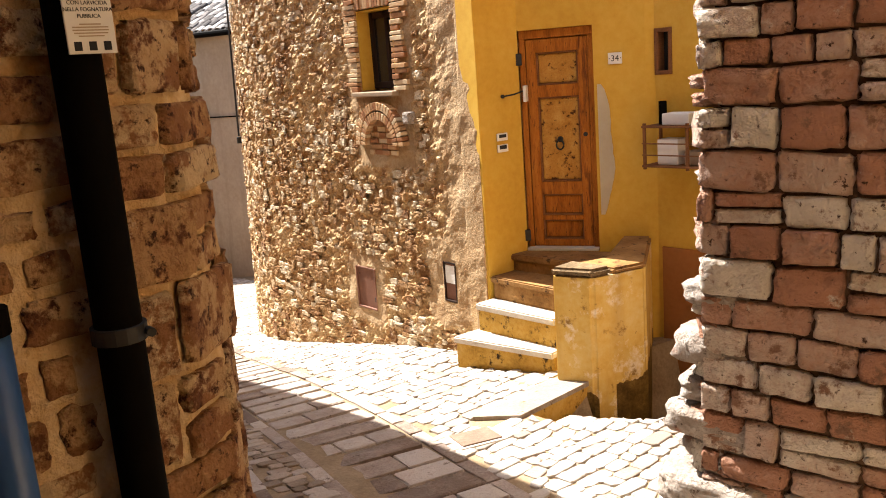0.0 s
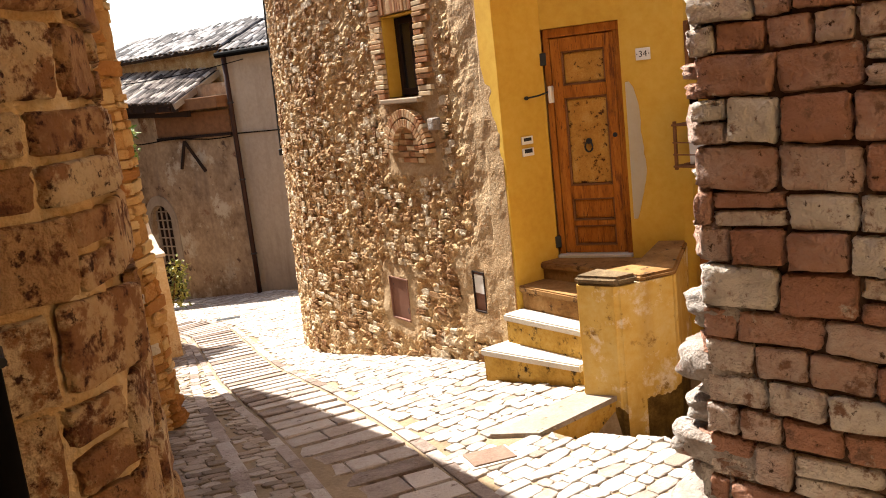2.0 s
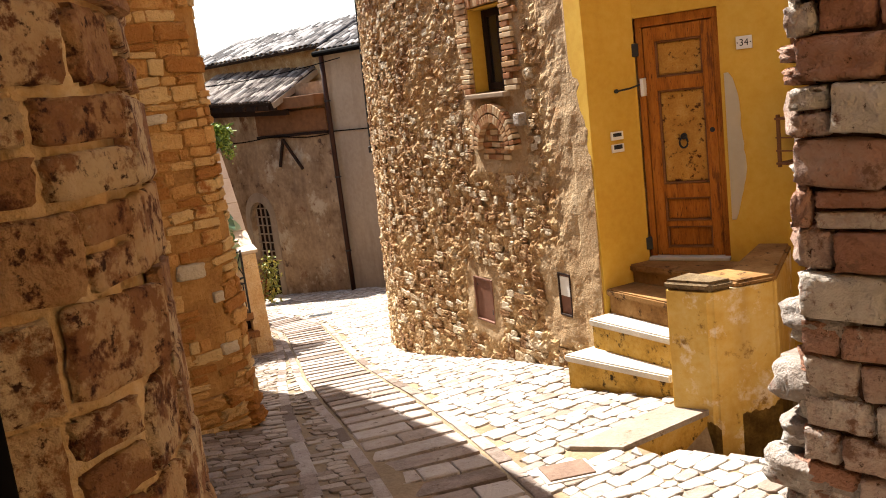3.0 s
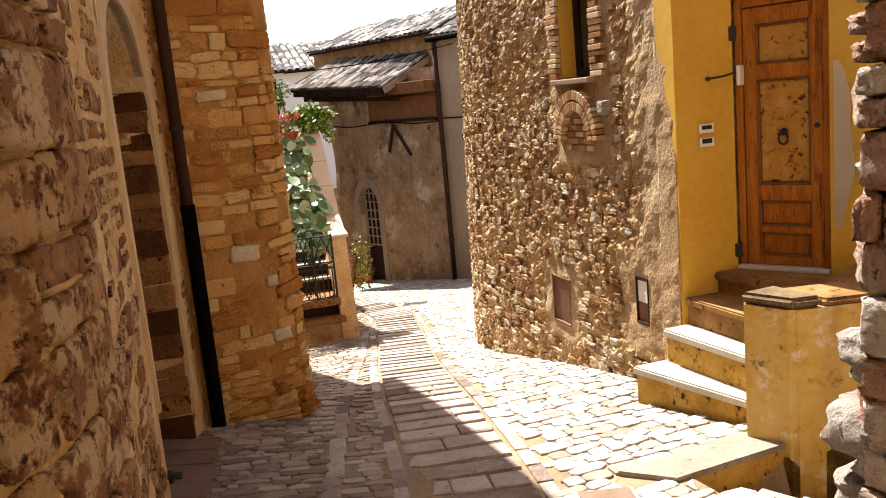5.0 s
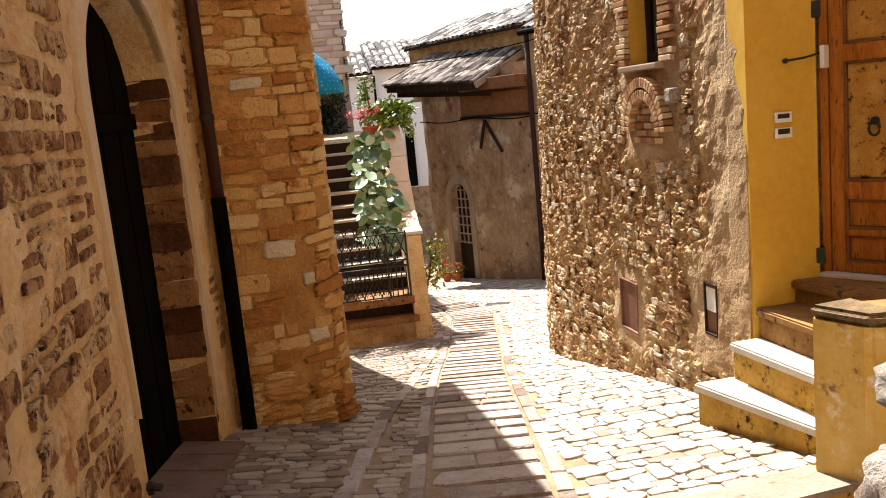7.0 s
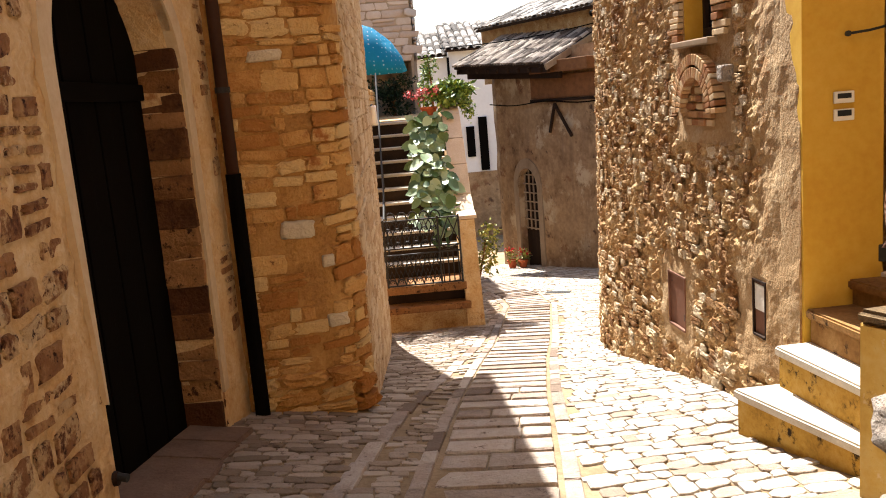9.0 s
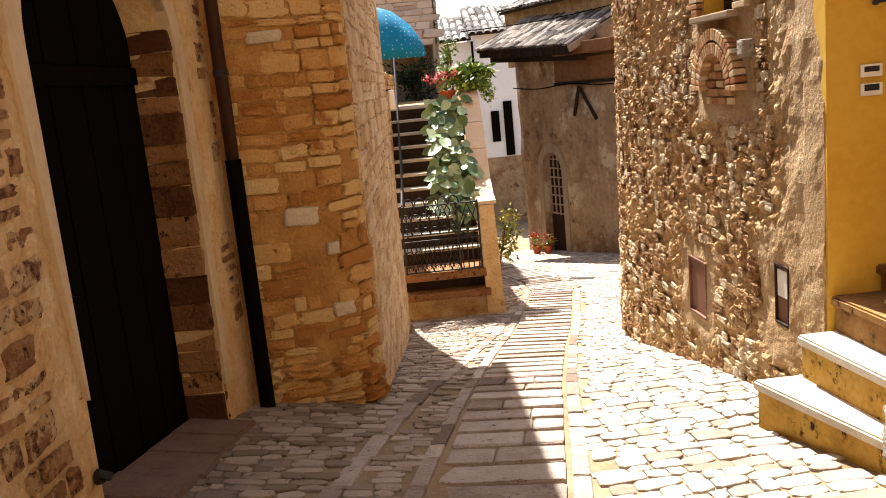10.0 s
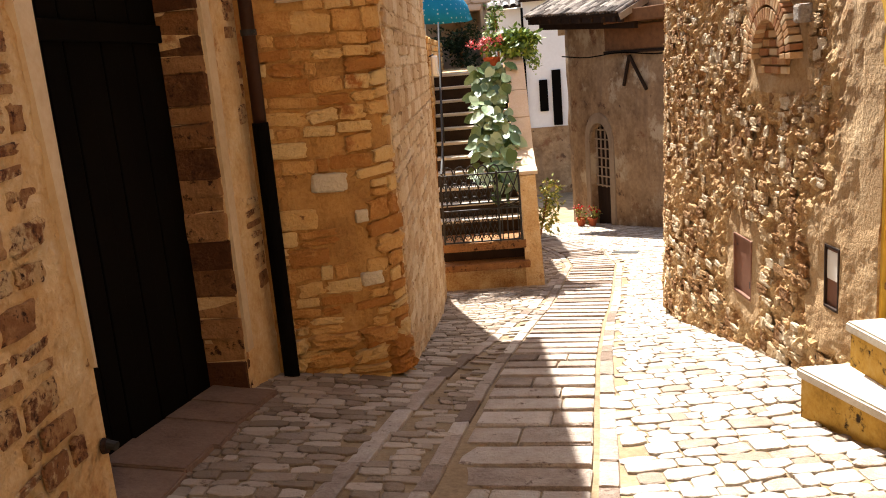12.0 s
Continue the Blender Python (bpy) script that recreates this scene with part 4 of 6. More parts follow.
tile_roof(high_roof, (9.05, 23.2, 4.5), (13.0, 14.7, 4.5), (11.4, 25.2, 5.5), (15.3, 16.6, 5.5), False, 0.22, 2)
tile_roof(high_roof, (9.4, 23.8, 4.72), (6.8, 29.8, 4.72), (11.4, 25.2, 5.55), (8.6, 31.0, 5.45), False, 0.22, 3)

# the white house at the end
white = thing("white_house", "white plastered house with dark narrow shutters, tiled roof", "house")
part("wall", prism([(6.45, 38), (11.5, 38), (11.5, 46), (6.45, 46)], -6, 4.6), M_WHITE, white)
part("wall", prism([(3.6, 39), (6.44, 39), (6.44, 46), (3.6, 46)], -6, 4.35), M_WHITE, white)
part("base_band", prism([(6.4, 37.95), (11.5, 37.95), (11.5, 37.99), (6.4, 37.99)], -6, -0.5), M_PLASTER_OLD, white, "stained bare base")
for x, w, z0, z1 in ((7.13, 0.34, 0.15, 1.42), (7.67, 0.36, -0.45, 1.78)):
    sh = part("shutter", box(pose(x, 37.95, (z0 + z1) / 2), (w, 0.07, z1 - z0), 0.01), M_BLACK, white, "dark closed shutter")
tile_roof(white, (3.3, 38.6, 4.35), (6.9, 38.6, 4.5), (3.3, 42.5, 5.6), (6.9, 42.5, 5.7), False, 0.3, 4)
tile_roof(white, (6.3, 37.6, 4.6), (11.8, 37.6, 4.6), (6.3, 42.5, 6.0), (11.8, 42.5, 6.0), False, 0.3, 5)

# the tower house above the stairs
LINE_T = Line([(4.8, 31.0), (4.72, 25.5), (4.64, 25.4), (-1.0, 25.1)])
ST0, ST1 = LINE_T.near(4.55, 25.38), LINE_T.near(2.6, 25.3)
tower = relief_wall("wall_tower_house", LINE_T, -2.0, 8.0, 1.6, M_GREY_PLASTER, res=0.3, amp=0.03, size=0.5, holes=[(ST0, ST1, 1.0, 3.75)], deep=1.5, label="pale pink stone tower house with dark porch")
rows_t = courses(LINE_T, 3.75, 8.0, (0.14, 0.26), (0.2, 0.55), 0.02, 51, lambda s, z, w, h: s > ST1)
lay(tower, LINE_T, rows_t[:280], dressed(STONES, M_TOWER), (0.02, 0.035), seed=9)

# ---- doors and windows ----
def on(line, s, z, out=0.0):
    return line.spot(s, z, out)


def slab_on(line, s0, s1, z0, z1, out0, out1, bevel=0.006, segs=2):
    """A board on a wall face between two places along it."""
    return box(line.spot((s0 + s1) / 2, (z0 + z1) / 2, (out0 + out1) / 2), (abs(s1 - s0), abs(out1 - out0), z1 - z0), bevel, segs)


def disc(m, radius, depth, sides=18):
    bm = bmesh.new()
    bmesh.ops.create_cone(bm, cap_ends=True, segments=sides, radius1=radius, radius2=radius * 0.92, depth=depth)
    bmesh.ops.transform(bm, matrix=m @ pose(0, 0, 0, -90, 0, 0), verts=bm.verts)
    return bm


def writing(name, text, size, m, mat, parent):
    """Letters lying on a face: x along it, y out of it."""
    cu = bpy.data.curves.new(name, "FONT")
    cu.body, cu.size, cu.align_x, cu.align_y, cu.extrude = text, size, "CENTER", "CENTER", 0.0006
    ob = new(name, cu)
    ob.matrix_world = m @ pose(0, 0, 0, 90, 0, 180)
    bpy.context.view_layer.update()
    me = bpy.data.meshes.new_from_object(ob.evaluated_get(bpy.context.evaluated_depsgraph_get()))
    world_m = ob.matrix_world.copy()
    bpy.data.objects.remove(ob)
    me.transform(world_m)
    me.materials.clear()
    me.materials.append(mat)
    out = new(name, me)
    out.parent = parent
    return out


D0, D1 = LINE_Y.near(7.25, 6.61) + 0.004, LINE_Y.near(6.87, 7.2) - 0.004
door_1 = thing("door_1", "weathered orange wooden panel door, closed, above the steps", "door", kind="structure")
for a, b in ((D0, D0 + 0.055), (D1 - 0.055, D1)):
    part("jamb", slab_on(LINE_Y, a, b, 1.40, 3.48, -0.135, -0.045), M_WOOD, door_1)
part("lintel", slab_on(LINE_Y, D0, D1, 3.40, 3.478, -0.135, -0.04), M_WOOD, door_1)
part("threshold", slab_on(LINE_Y, D0, D1, 1.402, 1.43, -0.13, 0.03), M_STEP, door_1)
part("backing", slab_on(LINE_Y, D0 + 0.05, D1 - 0.05, 1.43, 3.4, -0.135, -0.105, 0), M_WOOD, door_1)
for a, b in ((D0 + 0.058, D0 + 0.15), (D1 - 0.15, D1 - 0.058)):
    part("stile", slab_on(LINE_Y, a, b, 1.435, 3.39, -0.105, -0.055), M_WOOD, door_1)
for z0, z1 in ((3.27, 3.39), (2.86, 2.97), (1.94, 2.06), (1.69, 1.735), (1.435, 1.50)):
    part("rail", slab_on(LINE_Y, D0 + 0.15, D1 - 0.15, z0, z1, -0.105, -0.052), M_WOOD, door_1)
for z0, z1 in ((2.97, 3.27), (2.06, 2.86), (1.735, 1.94), (1.50, 1.69)):
    pn = part("panel", slab_on(LINE_Y, D0 + 0.165, D1 - 0.165, z0 + 0.018, z1 - 0.018, -0.105, -0.09, 0.012, 2), M_WOOD_PALE if z1 > 2 else M_WOOD, door_1, "peeling wooden panel")
    # Mouldings take the dark beam colour, which paints in the creases' shade.
    for a, b, c, d in ((D0 + 0.15, D0 + 0.166, z0, z1), (D1 - 0.166, D1 - 0.15, z0, z1), (D0 + 0.166, D1 - 0.166, z0, z0 + 0.016), (D0 + 0.166, D1 - 0.166, z1 - 0.016, z1)):
        part("moulding", slab_on(LINE_Y, a, b, c, d, -0.104, -0.068, 0.005), M_BEAM, pn)
dm = (D0 + D1) / 2
knock = part("knocker", disc(on(LINE_Y, dm, 2.46, -0.068), 0.028, 0.02), M_IRON, door_1, "black iron knocker")
ring = [on(LINE_Y, dm, 2.41, -0.055) @ Vector((0.035 * math.sin(t), 0, 0.045 * math.cos(t))) for t in np.linspace(0, 2 * math.pi, 14)]
part("ring", tube(ring, 0.009, 6), M_IRON, knock)
part("lock", disc(on(LINE_Y, D0 + 0.1, 2.5, -0.055), 0.022, 0.016), M_IRON, door_1, "round iron lock plate")
for z in (3.22, 1.55):
    part("hinge", slab_on(LINE_Y, D1 - 0.03, D1 + 0.03, z - 0.055, z + 0.055, -0.05, 0.012, 0.008), M_IRON, door_1, "dark iron hinge")
stay = part("latch", slab_on(LINE_Y, D1 - 0.06, D1 - 0.03, 2.83, 2.98, -0.06, 0.02, 0.006), M_PAPER, door_1, "pale metal latch")
part("stay_rod", tube([(6.88, 7.17, 2.93), (6.76, 7.15, 2.91), (6.64, 7.16, 2.90)], 0.008, 8), M_IRON, stay)
part("stay_knob", disc(pose(6.63, 7.165, 2.9), 0.018, 0.02, 10), M_IRON, stay)

PLS = LINE_Y.near(7.36, 6.44)
plate = thing("house_number", "white ceramic house number tile, 34", "number plate")
part("tile", slab_on(LINE_Y, PLS - 0.062, PLS + 0.062, 3.12, 3.22, 0.006, 0.022, 0.005), M_PAPER, plate)
writing("digits", "34", 0.075, on(LINE_Y, PLS, 3.168, 0.0228), M_IRON, plate)
for ds in (-0.05, 0.05):
    part("screw", disc(on(LINE_Y, PLS + ds, 3.17, 0.023), 0.005, 0.004, 8), M_IRON, plate)
for z, w in ((2.53, 0.03), (2.425, 0.036)):
    bell = thing("bell_plate", "small white plate with dark name strip on yellow wall", "bell plate", "bell plates")
    part("plate", box(pose(6.62, 7.193, z), (0.125, 0.014, 0.07), 0.004), M_PAPER, bell)
    part("strip", box(pose(6.62, 7.185, z + (0.008 if z > 2.5 else 0.01)), (0.085, 0.006, w), 0.002), M_INK, bell, "black strip")

# window of the rubble house
window_1 = thing("window_1", "small dark window with yellow reveals and grey sill", "window", kind="structure")
W0, W1 = S_WIN0 + 0.003, S_WIN1 - 0.003
part("reveal", slab_on(LINE_M, W1 - 0.014, W1, 3.02, 3.85, -0.21, 0.0, 0.003), M_YELLOW, window_1, "yellow plastered reveal")
part("reveal", slab_on(LINE_M, W0, W0 + 0.014, 3.02, 3.85, -0.21, 0.0, 0.003), M_YELLOW, window_1, "yellow plastered reveal")
part("reveal", slab_on(LINE_M, W0 + 0.014, W1 - 0.014, 3.836, 3.85, -0.21, 0.0, 0.003), M_YELLOW, window_1, "yellow plastered reveal")
fr = part("window_frame", slab_on(LINE_M, W0 + 0.014, W0 + 0.07, 3.03, 3.83, -0.2, -0.15, 0.006), M_DARK_WOOD, window_1)
for a, b, c, d in ((W1 - 0.07, W1 - 0.014, 3.03, 3.83), (W0 + 0.07, W1 - 0.07, 3.03, 3.1), (W0 + 0.07, W1 - 0.07, 3.76, 3.83), ((W0 + W1) / 2 - 0.025, (W0 + W1) / 2 + 0.025, 3.1, 3.76)):
    part("window_bar", slab_on(LINE_M, a, b, c, d, -0.2, -0.15, 0.006), M_DARK_WOOD, window_1)
for a, b in ((W0 + 0.07, (W0 + W1) / 2 - 0.025), ((W0 + W1) / 2 + 0.025, W1 - 0.07)):
    part("pane", slab_on(LINE_M, a, b, 3.1, 3.76, -0.185, -0.18, 0), M_GLASS, window_1)
part("window_sill", slab_on(LINE_M, W0 - 0.05, W1 + 0.06, 2.955, 3.005, -0.2, 0.09, 0.01), M_GREY_PLASTER, window_1, "thin grey stone sill")
rb = random.Random(17)
for side in (-1, 1):
    z = 3.01
    while z < 4.25:
        h = rb.uniform(0.045, 0.062)
        w = rb.choice((0.13, 0.2, 0.25)) * rb.uniform(0.85, 1.1)
        a = W1 if side > 0 else W0 - w
        part("brick", slab_on(LINE_M, a + 0.004, a + w - 0.004, z, z + h - 0.01, -0.05, rb.uniform(0.03, 0.05), 0.006), M_BRICK, wall_m)
        z += h
for k in range(13):
    a = W0 + (W1 - W0) * k / 13
    part("brick", slab_on(LINE_M, a + 0.003, a + (W1 - W0) / 13 - 0.003, 3.86, 4.12 + rb.uniform(-0.01, 0.01), -0.05, rb.uniform(0.028, 0.042), 0.006), M_BRICK, wall_m)
# the walled-up arch under it
AS, AZ = LINE_M.near(6.28, 8.78), 2.44
for r0, r1, n in ((0.27, 0.36, 22), (0.37, 0.46, 26)):
    for k in range(n):
        t = math.pi * (k + 0.5) / n
        bm = box(pose(0, 0, 0), ((r0 + r1) / 2 * math.pi / n - 0.008, 0.09, r1 - r0 - 0.006), 0.006)
        m = on(LINE_M, AS, AZ, 0.03) @ pose(0.95 * (r0 + r1) / 2 * math.cos(t), 0, (r0 + r1) / 2 * math.sin(t), 0, 90 - math.degrees(t), 0)
        bmesh.ops.transform(bm, matrix=m, verts=bm.verts)
        part("brick", bm, M_BRICK, wall_m)
for k in range(6):
    z = AZ - 0.1 + k * 0.062
    half = math.sqrt(max(0.004, 0.26**2 - max(0, z - AZ + 0.03) ** 2)) * 0.95
    a = AS - half
    while a < AS + half - 0.05:
        w = min(rb.uniform(0.1, 0.2), AS + half - a)
        part("brick", slab_on(LINE_M, a, a + w - 0.012, z, z + 0.05, -0.05, rb.uniform(0.014, 0.032), 0.006), M_BRICK, wall_m)
        a += w
tagged(part("stone_white", slab_on(LINE_M, LINE_M.near(6.31, 8.23), LINE_M.near(6.3, 8.34), 2.67, 2.79, -0.03, 0.075, 0.02), M_BOULDER, wall_m), "single pale square stone")

# hatch and meter door low on the wall
hatch = thing("utility_hatch", "brown painted metal utility hatch in rubble wall", "hatch")
part("door", slab_on(LINE_M, S_HAT0 + 0.015, S_HAT1 - 0.015, 0.565, 1.025, -0.03, -0.01, 0.006), M_HATCH, hatch)
for a, b, c, d in ((S_HAT0, S_HAT0 + 0.02, 0.55, 1.04), (S_HAT1 - 0.02, S_HAT1, 0.55, 1.04), (S_HAT0 + 0.02, S_HAT1 - 0.02, 0.55, 0.57), (S_HAT0 + 0.02, S_HAT1 - 0.02, 1.02, 1.04)):
    part("frame", slab_on(LINE_M, a, b, c, d, -0.05, 0.008, 0.004), M_HATCH, hatch)
for z in (0.68, 0.92):
    part("hinge", slab_on(LINE_M, S_HAT0 + 0.015, S_HAT0 + 0.04, z - 0.03, z + 0.03, -0.012, 0.004, 0.004), M_IRON, hatch)
part("keyhole", disc(on(LINE_M, S_HAT1 - 0.06, 0.95, -0.008), 0.012, 0.006, 10), M_IRON, hatch)
meter = thing("meter_box", "brown metal meter door with pale paper notice", "meter box")
part("door", slab_on(LINE_M, S_MET0 + 0.012, S_MET1 - 0.012, 0.9, 1.29, -0.03, -0.012, 0.005), M_HATCH, meter)
for a, b, c, d in ((S_MET0, S_MET0 + 0.018, 0.89, 1.3), (S_MET1 - 0.018, S_MET1, 0.89, 1.3), (S_MET0 + 0.018, S_MET1 - 0.018, 0.89, 0.908), (S_MET0 + 0.018, S_MET1 - 0.018, 1.282, 1.3)):
    part("frame", slab_on(LINE_M, a, b, c, d, -0.05, 0.006, 0.004), M_DARK_WOOD, meter)
part("notice", slab_on(LINE_M, S_MET0 + 0.025, S_MET1 - 0.02, 1.08, 1.265, -0.011, -0.006, 0.001), M_PAPER, meter, "blank pale paper")
S_CABLE = LINE_M.near(6.72, 13.58)
part("cable", tube([LINE_M.spot(S_CABLE, z, 0.05).translation for z in (7.9, 5.0, 3.5, 2.4)], 0.016, 8), M_IRON, wall_m, "thin black cable")
part("junction", box(LINE_M.spot(S_CABLE, 2.34, 0.05), (0.07, 0.07, 0.1), 0.012), M_IRON, wall_m)

# side window and shelf on the yellow side wall
window_2 = thing("window_2", "small brown-framed dark window in yellow wall", "window", kind="structure")
for a, b, c, d in ((S_YW0, S_YW0 + 0.035, 3.0, 3.4), (S_YW1 - 0.035, S_YW1, 3.0, 3.4), (S_YW0 + 0.035, S_YW1 - 0.035, 3.0, 3.035), (S_YW0 + 0.035, S_YW1 - 0.035, 3.365, 3.4)):
    part("window_frame", slab_on(LINE_Y2, a, b, c, d, -0.12, 0.012, 0.006), M_BEAM, window_2)
part("pane", slab_on(LINE_Y2, S_YW0 + 0.035, S_YW1 - 0.035, 3.035, 3.365, -0.1, -0.095, 0), M_GLASS, window_2)
shelf = thing("wall_shelf", "rusty slatted wall shelf holding boxes and bottles", "shelf")
SH0, SH1 = LINE_Y2.near(7.67, 5.25), LINE_Y2.near(7.555, 6.12)
for z in (2.22, 2.56):
    for o in (0.05, 0.12, 0.19, 0.26):
        part("slat", slab_on(LINE_Y2, SH0, SH1, z, z + 0.018, o, o + 0.05, 0.004), M_BEAM, shelf)
for s in (SH0 + 0.02, (SH0 + SH1) / 2, SH1 - 0.02):
    for o in (0.03, 0.29):
        part("post", slab_on(LINE_Y2, s - 0.012, s + 0.012, 2.2, 2.6, o - 0.012, o + 0.012, 0.003), M_BEAM, shelf)
for z in (2.32, 2.42):
    part("side_bar", slab_on(LINE_Y2, SH0, SH1, z, z + 0.012, 0.295, 0.305, 0.003), M_BEAM, shelf)
for s, w, h, z, mt, lb in ((SH1 - 0.22, 0.2, 0.22, 2.24, M_PAPER, "white cardboard box on the lower shelf"), (SH1 - 0.5, 0.24, 0.12, 2.24, M_GREY_PLASTER, "stack of grey papers on the lower shelf"), (SH1 - 0.3, 0.26, 0.1, 2.58, M_PAPER, "low white box on top of the shelf"), (SH1 - 0.6, 0.18, 0.08, 2.58, M_DARK_WOOD, "dark flat box on top of the shelf")):
    tagged(part("storage_box", slab_on(LINE_Y2, s - w / 2, s + w / 2, z, z + h, 0.07, 0.25, 0.01), mt), lb, "box")
bot = tube([on(LINE_Y2, SH1 - 0.12, 2.58, 0.15).translation + Vector((0, 0, h)) for h in (0, 0.002, 0.12, 0.15, 0.16, 0.2)], 0.035, 12)
tagged(part("bottle", bot, M_BLACK, smooth=True), "dark bottle standing on the shelf", "bottle")

# ---- arched doorway ----
SC, SR, AZ0, RISE = (S_ARC0 + S_ARC1) / 2, (S_ARC1 - S_ARC0) / 2, 2.98, 0.68
arch = [(SC + SR * math.cos(t), AZ0 + RISE * math.sin(t) ** 0.9) for t in np.linspace(0, math.pi, 25)]
bm = bmesh.new()
cols = []
for s, z in arch:
    cols.append([bm.verts.new(on(LINE_A, s, zz, o).translation) for zz, o in ((3.76, 0.004), (z, 0.004), (z, -0.3), (3.76, -0.3))])
for a, b in zip(cols, cols[1:]):
    for k in range(3):
        bm.faces.new((a[k], b[k], b[k + 1], a[k + 1]))
bmesh.ops.recalc_face_normals(bm, faces=bm.faces[:])
part("spandrel", bm, M_FLUSH, wall_a, "stone arch over the doorway")
band = arch
outer = [(SC + (SR + 0.13) * math.cos(t), AZ0 + (RISE + 0.16) * math.sin(t) ** 0.9) for t in np.linspace(0, math.pi, 25)]
band = [(S_ARC1, 1.5), (S_ARC1, 2.2)] + band + [(S_ARC0, 0.9)]
outer = [(S_ARC1 + 0.015, 1.5), (S_ARC1 + 0.07, 2.2)] + outer + [(S_ARC0 - 0.1, 0.9)]
bm = bmesh.new()
rows = []
for (s, z), (s2, z2) in zip(band, outer):
    j = 0.012 * noise.noise((s * 6, z * 6, 0))
    rows.append([bm.verts.new(on(LINE_A, s, z, -0.05).translation), bm.verts.new(on(LINE_A, s, z, 0.02).translation), bm.verts.new(on(LINE_A, s2, z2 + j, 0.018).translation), bm.verts.new(on(LINE_A, s2, z2 + j, -0.03).translation)])
for a, b in zip(rows, rows[1:]):
    for k in range(3):
        bm.faces.new((a[k], b[k], b[k + 1], a[k + 1]))
bmesh.ops.recalc_face_normals(bm, faces=bm.faces[:])
part("plaster_band", bm, M_PALE_PLASTER, wall_a, "pale plaster band round the arch")
# Boards near black: the deep shade of the doorway is put into their colour.
door_2 = thing("door_2", "wooden door, doorway shade in its near-black colour, closed", "door", kind="structure")
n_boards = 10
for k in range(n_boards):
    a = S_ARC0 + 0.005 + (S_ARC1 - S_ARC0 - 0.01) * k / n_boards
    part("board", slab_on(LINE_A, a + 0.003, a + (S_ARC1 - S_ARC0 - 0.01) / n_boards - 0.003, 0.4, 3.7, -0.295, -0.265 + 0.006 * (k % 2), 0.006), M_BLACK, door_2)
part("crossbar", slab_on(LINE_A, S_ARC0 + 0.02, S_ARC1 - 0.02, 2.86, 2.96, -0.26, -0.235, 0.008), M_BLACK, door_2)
# stones of the far jamb, some broken out
rj = random.Random(5)
z = 0.5
while z < 3.1:
    h = rj.uniform(0.09, 0.2)
    part("jamb_stone", box(on(LINE_A, S_ARC0 - 0.02, z + h / 2, -0.145) @ pose(0, 0, 0, 0, rj.uniform(-2, 2), 0), (0.06 + rj.choice((-0.012, 0.01, 0.03, 0.045)), 0.28, h + 0.006), 0.014, 2, jitter=0.009), M_JAMB, wall_a)
    z += h
M_THRESH = material("threshold_stone", [(0.13, 0.08, 0.055), (0.24, 0.16, 0.115)], coarse=5, fine=40, bump=0.8, depth=0.04)
threshold = thing("threshold", "worn reddish threshold slabs before the arched door", "threshold", kind="structure")
cuts = np.linspace(S_ARC0 - 0.02, S_ARC1, 6)
for a, b in zip(cuts, cuts[1:]):
    pa, pb = LINE_A.at(a + 0.006), LINE_A.at(b - 0.006)
    lift = rj.uniform(0.018, 0.034)
    sl = prism([tuple(pa - (0.255, 0)), tuple(pb - (0.255, 0)), tuple(pb + (0.17 + rj.uniform(-0.03, 0.03), 0)), tuple(pa + (0.17, 0))], 0.2, lambda x, y, lift=lift: ground_z(x, y) + lift)
    bmesh.ops.bevel(sl, geom=sl.edges[:], offset=0.008, segments=2, affect="EDGES")
    part("slab", sl, M_THRESH, threshold)
stub = thing("iron_stub", "rusty iron stub set in the stone wall", "wall iron")
part("rod", tube([(2.46, 5.82, 1.17), (2.53, 5.82, 1.18), (2.58, 5.81, 1.17)], 0.02, 8), M_IRON, stub)
part("rust_collar", disc(on(LINE_A, LINE_A.near(2.5, 5.82), 1.17, 0.02), 0.035, 0.02, 12), M_DARK_WOOD, stub)

# ---- drainpipes, notice ----
def drainpipe(label, x, y, z0, z1, r, mat, clamps, group=""):
    th = thing("drainpipe", label, "drainpipe", group)
    part("pipe", tube([(x, y, z) for z in np.linspace(z0, z1, 5)], r, 16), mat, th, smooth=True)
    for z in clamps:
        c = part("clamp", tube([(x, y, z - 0.02), (x, y, z + 0.02)], r * 1.18, 16), M_IRON, th)
        part("bolt", disc(pose(x + r, y - r, z), 0.012, 0.03, 8), M_IRON, c)
    return th


pipe_c = drainpipe("brown painted drainpipe with black foot in wall corner", 2.76, 8.2, 2.3, 5.6, 0.045, M_BROWN_PIPE, (2.9, 4.4))
part("foot", tube([(2.76, 8.2, 0.5), (2.76, 8.2, 1.5), (2.76, 8.2, 2.32)], 0.055, 16), M_BLACK, pipe_c, "black iron foot")
drainpipe("black drainpipe on the shaded stone wall", 2.0, 3.21, 1.2, 5.2, 0.058, M_BLACK, (2.62, 4.2))
blue = thing("blue_pipe", "dark blue plastic pipe against the stone wall", "pipe")
part("pipe", tube([(1.70, 3.13, 1.2), (1.70, 3.13, 2.0), (1.70, 3.13, 2.72)], 0.05, 14), material("blue_plastic", [(0.02, 0.06, 0.16), (0.03, 0.09, 0.22)], rough=0.4, bump=0.1), blue, smooth=True)
part("cap", tube([(1.70, 3.13, 2.7), (1.70, 3.13, 2.76)], 0.055, 14), M_BLACK, blue)
notice = thing("notice", "white public health notice fixed to the black pipe", "sign")
NM = pose(2.025, 3.145, 3.46, 0, 0, 192)
part("sheet", box(NM, (0.115, 0.006, 0.34), 0.002), M_PAPER, notice)
